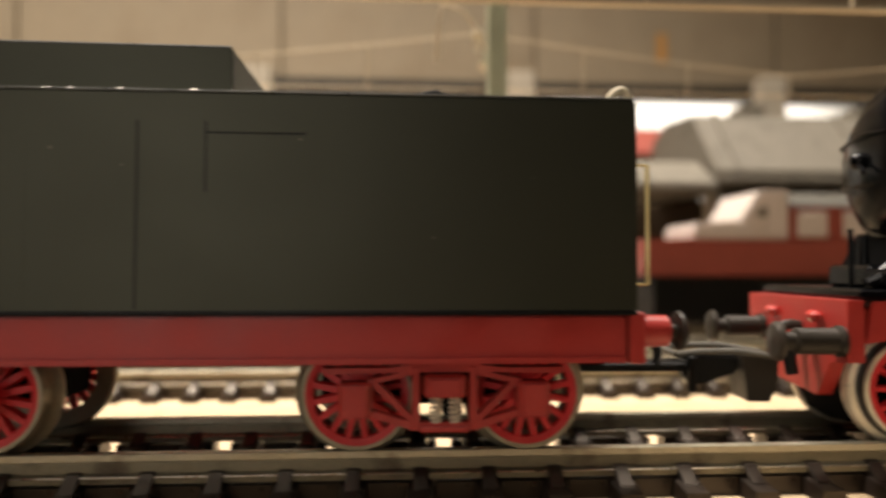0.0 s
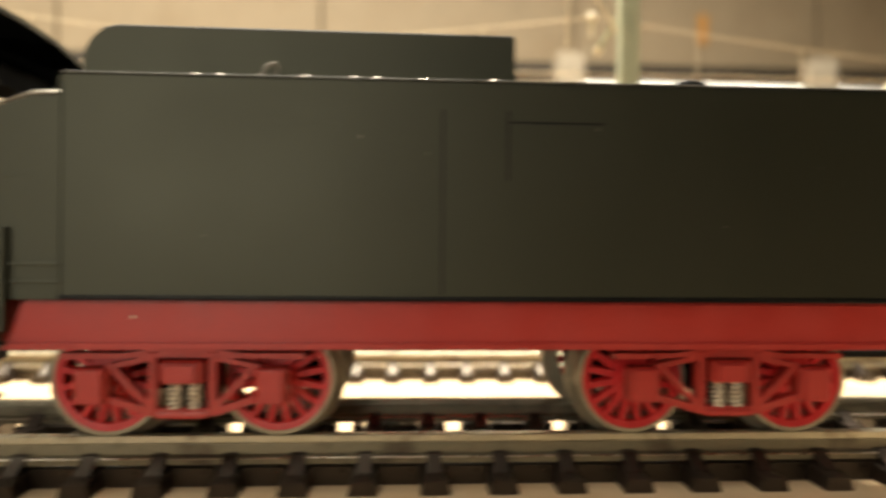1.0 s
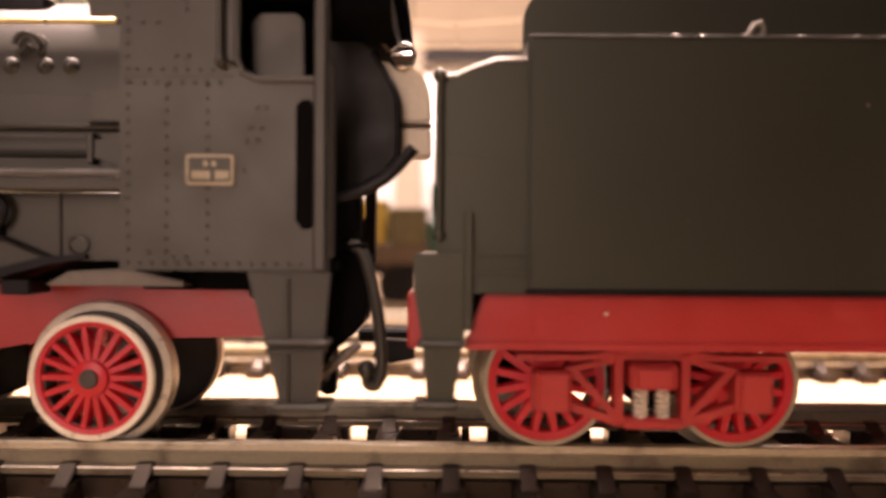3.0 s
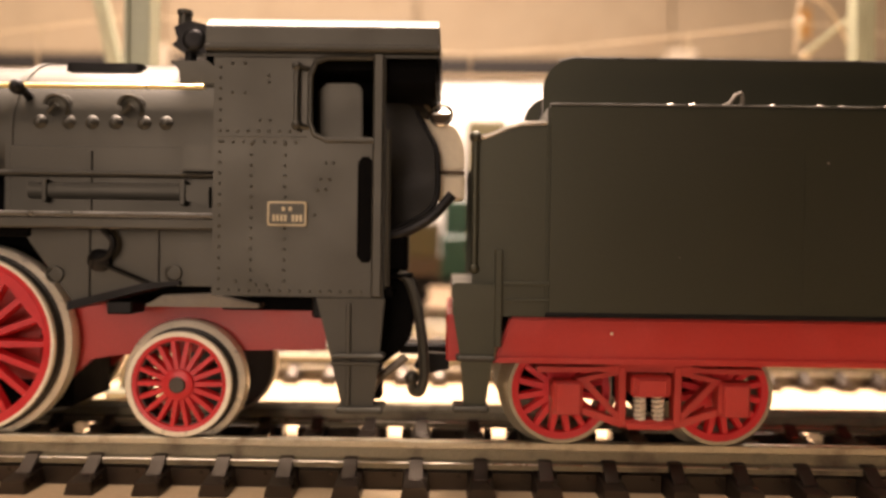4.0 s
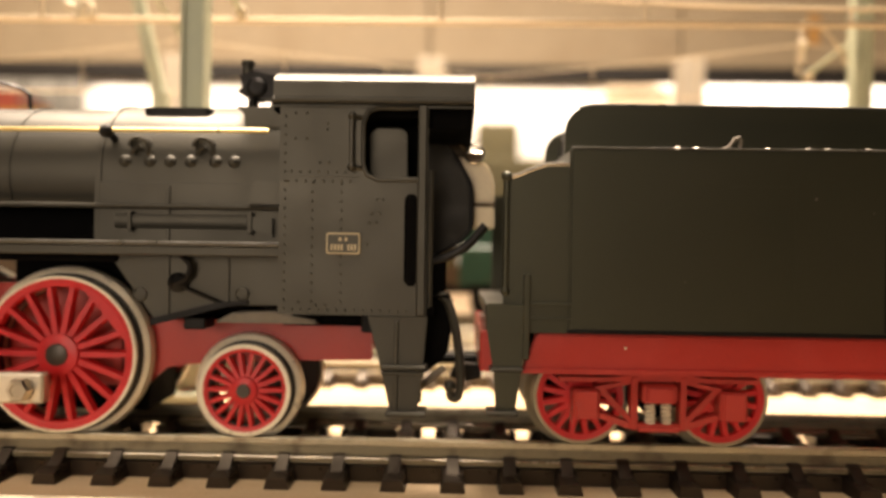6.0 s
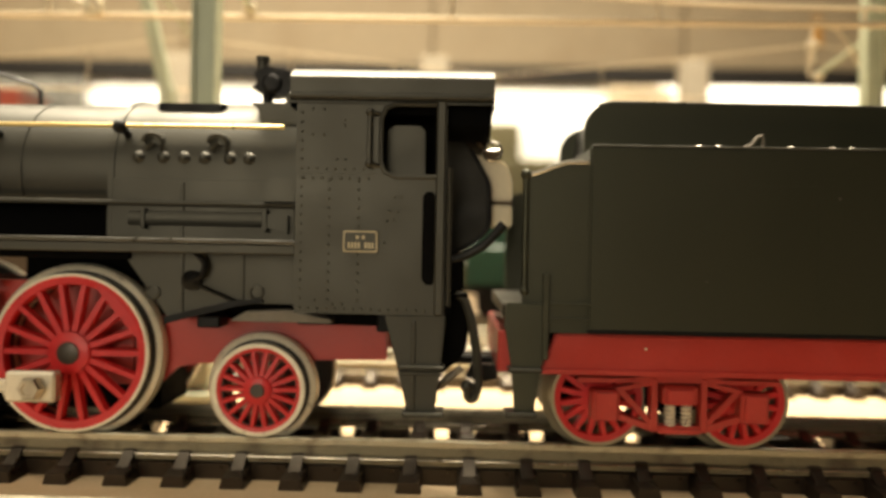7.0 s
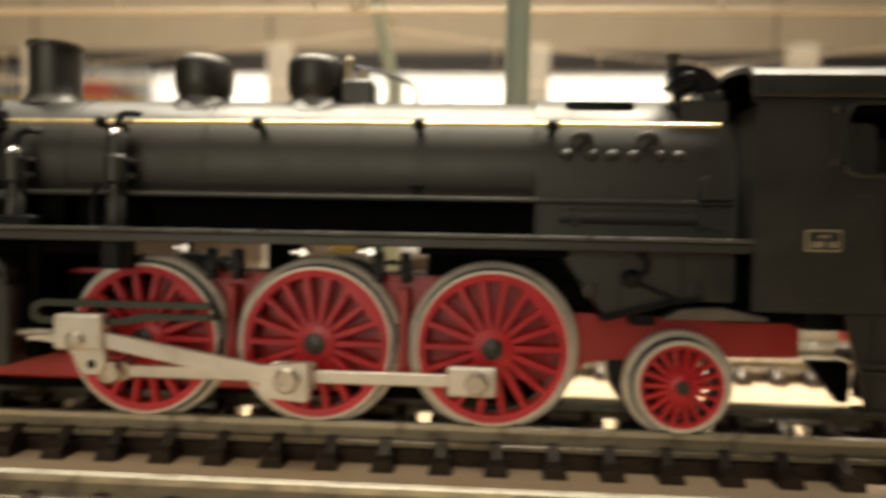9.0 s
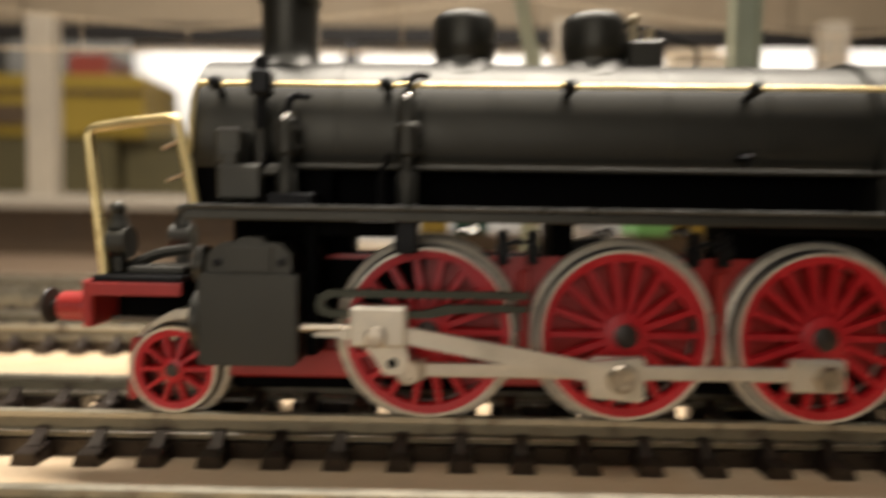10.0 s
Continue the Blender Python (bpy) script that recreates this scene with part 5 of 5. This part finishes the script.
for s in (-1, 1):
    bf = part("buffer", B().lathe((190.4, s * 11.2, 12.2), "x", [(1.9, 0), (1.9, -0.6), (1.6, -0.8), (1.6, -5.4), (1.1, -5.6), (1.1, -7.0)], 24), IRON, loco2)
    part("buffer_head", B().lathe((190.4, s * 11.2, 12.2), "x", [(1.0, -6.8), (2.3, -7.2), (2.4, -7.6), (2.0, -8.0), (1e-5, -8.3)], 24), AXLE if s < 0 else IRON, bf, "dull grey buffer head")
    part("beam_step", B().box(188.8, 190.3, s * 6.2 - 1.2, s * 6.2 + 1.2, 14.2, 15.6, 0.5), RED, loco2)
part("coupling_hook", B().tube(loop([(191.4, -1.0, 13), (188.5, -1.2, 13.6), (186.6, -1.2, 12.0), (187.2, -1.2, 10.4)]), 0.7, 8), IRON, loco2)
part("coupler", B().prism([(181.9, 9.4), (186.6, 9.0), (186.4, 6.0), (185.4, 3.4), (182.6, 3.4)], "y", -3.0, 3.0), IRON, loco2, "grey coupler box")
part("coupler_loop", B().tube(loop([(173.2, -3.9, 9.6), (176, -4.0, 10.0), (181, -4.0, 10.1), (186.8, -3.6, 9.2)]), 0.42, 8).tube(loop([(173.2, 3.9, 9.6), (176, 4.0, 10.0), (181, 4.0, 10.1), (186.8, 3.6, 9.2)]), 0.42, 8).tube([(173.2, -3.9, 9.6), (173.2, 3.9, 9.6)], 0.42, 8), GREY, loco2)
part("coupler_hook", B().prism([(174.8, 6.0), (177.0, 5.2), (179.6, 6.2), (181.9, 7.0), (181.9, 9.2), (174.8, 9.4)], "y", -1.6, 1.6), DARK, loco2, bevel=0.3)
part("hose", B().tube(loop([(190.2, -4, 11.8), (188.0, -5, 12.2), (187.0, -5, 10.0), (187.4, -5, 7.4)]), 0.8, 8), DARK, loco2)
for s in (-1, 1):
    wheel_parts(loco2, 200.0, 6.3, 6.3, s, 12, hub=1.4)
axle(loco2, 200.0, 6.3, 6.3)
part("frame", B().box(195, 250, -6, 6, 8.5, 16, 0.3), RED, loco2)
# black block added to hide the farther wheel, a dark area from the camera
part("frame_core", B().box(193.8, 250, -5.4, 5.4, 1.4, 8.4, 0.3), VOID, loco2)
# turned a little askew so that its beam fits the camera's view
loco2.rotation_euler = (0, 0, radians(-7))
loco2.location = (M(196 + 19 * math.cos(radians(7))), M(-19 * math.sin(radians(7))), 0)

# ---------------------------------------------------------------- catenary


def mast(x, y, top, lean=0.0, arm=None):
    m = thing("catenary_mast", x, y, BOARD_Z, "pale green lattice-less catenary mast standing beside the track", "mast", "catenary masts")
    part("pole", B().box(x - 1.7, x + 1.7, y - 1.4, y + 1.4, BOARD_Z, top, 0.3).box(x - 2.3, x - 1.5, y - 2.0, y + 2.0, BOARD_Z, top, 0.1).box(x + 1.5, x + 2.3, y - 2.0, y + 2.0, BOARD_Z, top, 0.1), GREENP, m)
    part("base", B().box(x - 4, x + 4, y - 4, y + 4, BOARD_Z, BOARD_Z + 4, 0.5), GREENP, m)
    if arm is not None:
        part("arm", B().tube([(x, y, top - 4), (x, arm, top - 5.5)], 0.9, 8), GREENP, m)
        part("stay", B().tube([(x, y, 84), (x, arm, 80.5)], 0.7, 8), GREENP, m)
        part("insulator", B().ball((x, arm, top - 6.5), 1.6), CREAM, m)
        part("insulator", B().ball((x, arm, 80.0), 1.5), CREAM, m)
    return m


mast(4.3, 26.5, 112, arm=52)
lean = thing("catenary_mast", -27, 80, BOARD_Z, "pale green mast with a leaning upper arm beside a far track", "mast", "catenary masts")
part("pole", B().box(-28.6, -24.4, 78.6, 81.4, BOARD_Z, 68, 0.3), GREENP, lean)
part("leaning_arm", B().prism([(-28.4, 66), (-24.8, 66), (-35.2, 108), (-38.0, 108)], "y", 78.8, 81.2), GREENP, lean, bevel=0.2)
part("base", B().box(-31, -23, 76, 84, BOARD_Z, BOARD_Z + 4, 0.5), GREENP, lean)
part("arm", B().tube([(-36, 80, 104), (-30.6, 104, 90)], 0.6, 8), GREENP, lean)
tall = mast(160.6, 78, 112, arm=104)
part("wire_clamp", B().ball((158.6, 104, 89.4), 1.5).cyl((158.6, 104, 84), (158.6, 104, 89), 0.7), CREAM, tall, "white wire clamp")
part("arch_bracket", B().tube(loop([(145.6, 80.5, 73.5), (146.0, 80.5, 84), (147.2, 80.5, 88.8), (152.4, 80.5, 86.6), (155.6, 80.5, 82.6), (159.4, 80.5, 75.2)]), 0.36, 8), WIRE, tall, "pale bent wire bracket")
mast(282, 26.5, 112, arm=52)
mast(-274, 26.5, 112, arm=52)
mast(-219, 80, 116, arm=104)


def catenary(y, contact, sag, posts, label, r=0.7, bend=2.0, low=3.6):
    c = thing("overhead_wire", (posts[0] + posts[-1]) / 2, y, contact, label, "wire", "overhead wires")
    part("contact_wire", B().tube([(posts[0], y, contact), (posts[-1], y, contact)], r, 8), WIRE, c)
    for a, b in zip(posts, posts[1:]):
        pts = []
        for k in range(15):
            t = k / 14
            pts.append((a + (b - a) * t, y, contact + low + sag * abs(2 * t - 1) ** bend))
        part("messenger_wire", B().tube(pts, r * 0.62, 8), WIRE, c)
        for k in range(1, 6):
            t = k / 6
            z = contact + low + 0.4 + sag * abs(2 * t - 1) ** bend
            part("dropper", B().cyl((a + (b - a) * t, y, contact), (a + (b - a) * t, y, z), r * 0.7, n=8), WIRE, c)
    return c


catenary(52, 78, 10, [-552, -274, 4.3, 282, 560], "pale copper contact wire with droppers over a track")
catenary(104, 73, 10.5, [-408, -219, -30.6, 158.6, 347], "pale copper contact wire with droppers over the farther track", 0.27, 1.2, 6.0)
ins = thing("wire_insulator", -31, 50, 76, "round cream insulator ring clipped on the contact wire", "insulator")
part("ring", B().tube([(-31 + 2.0 * math.cos(radians(a)), 50, 79.6 + 2.0 * math.sin(radians(a))) for a in range(0, 361, 20)], 0.6, 8).cyl((-35, 50, 81), (-31, 50, 79), 0.8), CREAM, ins)

# ---------------------------------------------------------------- behind the tracks


def wagon(x0, x1, y, mat, load, label, top=27):
    w = thing("freight_wagon", (x0 + x1) / 2, y, 0, label, "wagon", "wagons on the far tracks")
    part("body", B().box(x0, x1, y - 15, y + 15, 13, top, 0.6), mat, w)
    part("sole_bar", B().box(x0 - 1, x1 + 1, y - 14, y + 14, 9.5, 13, 0.3), DARK, w)
    n = int((x1 - x0) / 12)
    for k in range(n + 1):
        x = x0 + (x1 - x0) * k / n
        part("stanchion", B().box(x - 0.8, x + 0.8, y - 15.8, y - 14.8, 12, top + 0.5, 0.2), mat, w)
    for x in (x0 + 10, x1 - 10):
        for s in (-1, 1):
            part("wheel", B().lathe((x, y + s * 10, 5.5), "y", [(1e-5, -s * 0.2), (5.5, 0), (5.5, -s * 2.2), (6.4, -s * 2.3), (6.4, -s * 2.9), (1e-5, -s * 2.9)], 28), DARK, w)
    for a, b, z, m in load:
        part("load", B().box(a, b, y - 11, y + 11, top, z, 0.6), m, w)
    return w


wagon(-62, 55, 156, BROWN, [], "brown flat wagon with crates standing on a far track", 19.5)
wagon(56.6, 128, 156, GREENW, [(56.8, 126, 40, GREENW)], "teal green box wagon standing on a far track")
for a, b, z, m, col in ((18, 30.6, 32.6, LEAF, "light green"), (31.4, 41.4, 33.0, YELLOW, "yellow"), (43.0, 55.2, 30.5, OLIVE, "dark olive"), (-58, -48, 31, YELLOW, "yellow"), (-46, -34, 31, GREENW, "teal green")):
    cr = thing("crate", (a + b) / 2, 150, 19.5, "small " + col + " crate loaded on the brown wagon", "crate", "crates on the wagon")
    part("crate_body", B().box(a, b, 141, 163, 19.52, z, 0.6), m, cr)
    part("crate_lid", B().box(a - 0.4, b + 0.4, 140.6, 163.4, z, z + 1.0, 0.3), m, cr)

rc = thing("railcar", 320, 156, 0, "red and white model railcar with slanted nose, far track", "railcar")
part("lower_body", B().prism([(222, 19), (223, 32), (420, 32), (420, 19)], "y", 142, 170), OXIDE, rc, bevel=0.5)
part("nose", B().prism([(240, 32.1), (240.6, 36.8), (242, 37.8), (257, 38.6), (263, 48), (266, 49.6), (275, 49.9), (275, 32.1)], "y", 142.5, 169.5), WHITEP, rc, "white slanted nose", bevel=0.6)
part("windscreen", B().prism([(262.4, 40.0), (264.0, 43.4), (267, 43.4), (267, 40.0)], "y", 142.1, 142.6), WORN, rc)
part("upper_body", B().box(275.2, 420, 142.5, 169.5, 32.1, 44, 0.6), OXIDE, rc)
for k in range(8):
    part("side_window", B().box(278 + 17 * k, 289 + 17 * k, 141.9, 142.7, 33, 42, 0.3), WHITEP, rc)
part("roof", B().prism([(142, 44.1), (145, 48), (156, 50), (167, 48), (170, 44.1)], "x", 275.4, 420), GREY, rc)
part("under_gear", B().box(226, 416, 144, 166, 2.5, 18.9, 0.5), DARK, rc)
for x in (252, 272, 390, 408):
    part("wheel", B().lathe((x, 146.8, 5.5), "y", [(1e-5, -0.2), (5.5, 0), (5.5, 2.2), (6.4, 2.3), (6.4, 2.9), (1e-5, 2.9)], 28), DARK, rc)


def shed(x0, x1, y0, y1, wall_h, ridge, wallmat, roofmat, label):
    s = thing("station_shed", (x0 + x1) / 2, y0, BOARD_Z, label, "building", "model buildings")
    part("wall", B().box(x0, x1, y0, y1, BOARD_Z, wall_h, 0.5), wallmat, s)
    ym = (y0 + y1) / 2
    part("roof", B().prism([(y0 - 6, wall_h - 1), (ym, ridge), (y1 + 6, wall_h - 1), (y1 + 6, wall_h + 1), (ym, ridge + 2), (y0 - 6, wall_h + 1)], "x", x0 - 5, x1 + 5), roofmat, s)
    n = max(2, int((x1 - x0) / 22))
    for k in range(n):
        x = x0 + (k + 0.5) * (x1 - x0) / n
        part("window", B().box(x - 4, x + 4, y0 - 0.8, y0 + 0.4, 14, 32, 0.2), DARK, s)
    return s


shed(262, 302, 270, 306, 84, 101, PILLAR, OXIDE, "cream lineside house with a red roof")
cn = thing("platform_canopy", 360, 215, BOARD_Z, "grey station canopy on cream posts over a platform", "canopy")
part("roof", B().prism([(188, 60), (188, 64), (212, 93), (245, 96), (262, 88), (262, 60)], "x", 271, 520), CANOPY, cn, bevel=0.6)
part("porch_roof", B().prism([(186, 55), (186, 58), (205, 70), (255, 70), (255, 55)], "x", 236, 270.6), CANOPY, cn, bevel=0.5)
part("gutter", B().box(271, 522, 184, 188, 58, 60.5, 0.4), CANOPY, cn)
for k in range(5):
    x = 276 + 58 * k
    part("roof_seam", B().prism([(186.5, 63.6), (187.2, 64.8), (211.4, 94.2), (212.6, 93)], "x", x + 4, x + 6.5), CANOPY, cn)
    part("post", B().box(x - 3, x + 3, 200, 206, 6, 57, 0.5), PILLAR, cn)
    part("roof_vent", B().box(x + 24, x + 36, 222, 236, 92, 101, 0.8), CANOPY, cn)
part("platform", B().box(240, 540, 184, 300, BOARD_Z, 6, 0.6), WORN, cn)
part("back_wall", B().box(256, 520, 258, 262, 6, 58, 0.4), BROWN, cn)
# shelf with boxes and wall items
yb = thing("storage_box", -464, 555, 93, "yellow cardboard box stacked on an olive one", "box", "boxes behind the layout")
part("carton", B().box(-540, -332, 522, 600, 93, 150, 2), YELLOW, yb)
part("label_panel", B().box(-470, -430, 519.5, 521.9, 104, 122), BROWN, yb)
part("lid_band", B().box(-541, -331, 520.5, 521.9, 132, 136), BROWN, yb)
yb3 = thing("storage_box", -446, 555, 40, "dark olive cardboard box under the yellow one", "box", "boxes behind the layout")
part("carton", B().box(-540, -359, 524, 600, 40, 92.8, 2), OLIVE, yb3)
rb = thing("storage_box", -390, 560, 150.1, "small dark red box lying on the yellow carton", "box", "boxes behind the layout")
part("carton", B().box(-408, -372, 535, 590, 150.1, 172, 1.5), OXIDE, rb)
yb2 = thing("storage_box", -318, 550, 40, "dark olive cardboard box beside the yellow one", "box", "boxes behind the layout")
part("carton", B().box(-354, -286, 530, 590, 40, 92, 2), OLIVE, yb2)
part("lid", B().box(-357, -283, 527, 593, 88, 96, 1), OLIVE, yb2)
lg = thing("plinth", -450, 335, BOARD_Z, "long brown ledge with a cream top behind the far track", "plinth")
part("plinth_top", B().box(-760, -178, 335, 386, 26, 34, 1), PILLAR, lg)
part("plinth_front", B().box(-756, -182, 340, 384, BOARD_Z + 2.1, 25.9, 1), BROWN, lg)
tb = thing("plinth", -450, 500, BOARD_Z, "long brown plinth with a cream top carrying boxes", "plinth")
part("plinth_top", B().box(-760, -150, 492, 625, 30, 40, 1), PILLAR, tb)
part("plinth_front", B().box(-755, -155, 498, 620, BOARD_Z, 29.9, 1), BROWN, tb)
pn = thing("notice_board", 350, 995, 60, "dark framed board on the white wall", "board")
part("sheet", B().box(301, 388, 990, 999.8, 60, 280, 1), FASCIA, pn)
part("frame", B().box(292, 301, 986, 999.8, 55, 288, 1).box(388, 397, 986, 999.8, 55, 288, 1).box(301, 388, 986, 999.8, 280, 288, 1), FASCIA, pn)
wcab = thing("wall_cabinet", 120, 980, 96, "dull brown cabinet fixed on the white wall", "cabinet")
part("body", B().box(84, 214, 962, 999.6, 96, 168, 1.5), OLIVE, wcab)
part("upper_box", B().box(84, 150, 966, 999.6, 168.2, 226, 1.5), OLIVE, wcab)
pst = thing("wall_post", -212, 990, 150, "narrow dark post standing on the white wall", "post")
part("post", B().box(-222, -202, 984, 999.8, 60, 299, 1), TRIMD, pst)
# grey sheet added where the wall is dim; its colour carries that
wc = thing("grey_wall_sheet", -560, 985, 0, "grey folded sheet standing in for the dim end of the wall", "curtain")
cpts = [(-800 + 12 * k, 975 + 7 * math.sin(k * 1.3)) for k in range(21)]
part("cloth", B().prism(cpts + [(x, y + 3) for x, y in cpts[::-1]], "z", 0, 330), GREY, wc)
# set on the panel to fit the camera's view; its true depth is farther
dr = thing("orange_mark", 388, 536, 222, "small orange mark placed on the panel to fit the camera's view", "tag")
part("paper", B().box(383, 392, 535.8, 536.8, 222, 250, 0.2), ORANGE, dr)

# ---------------------------------------------------------------- tracks, piece by piece
own = track(0, -170, 330, 39.4, "model railway track with brown plastic sleepers under the train")
part("bed", B().box(-170, 330, -7.9, 6.2, BOARD_Z + 0.02, -4.7, 0.1), TIE, own, "dark plastic bed between the rails")
track(62, -300, 420, 26.0, "model railway track with brown plastic sleepers")
track(108, -330, 460, 33.0, "model railway track with brown plastic sleepers")
track(156, -330, 460, 31.0, "model railway track with brown plastic sleepers")
track(-42.2, -170, 260, 35.0, "model railway track with shining rail heads nearest the board's edge")
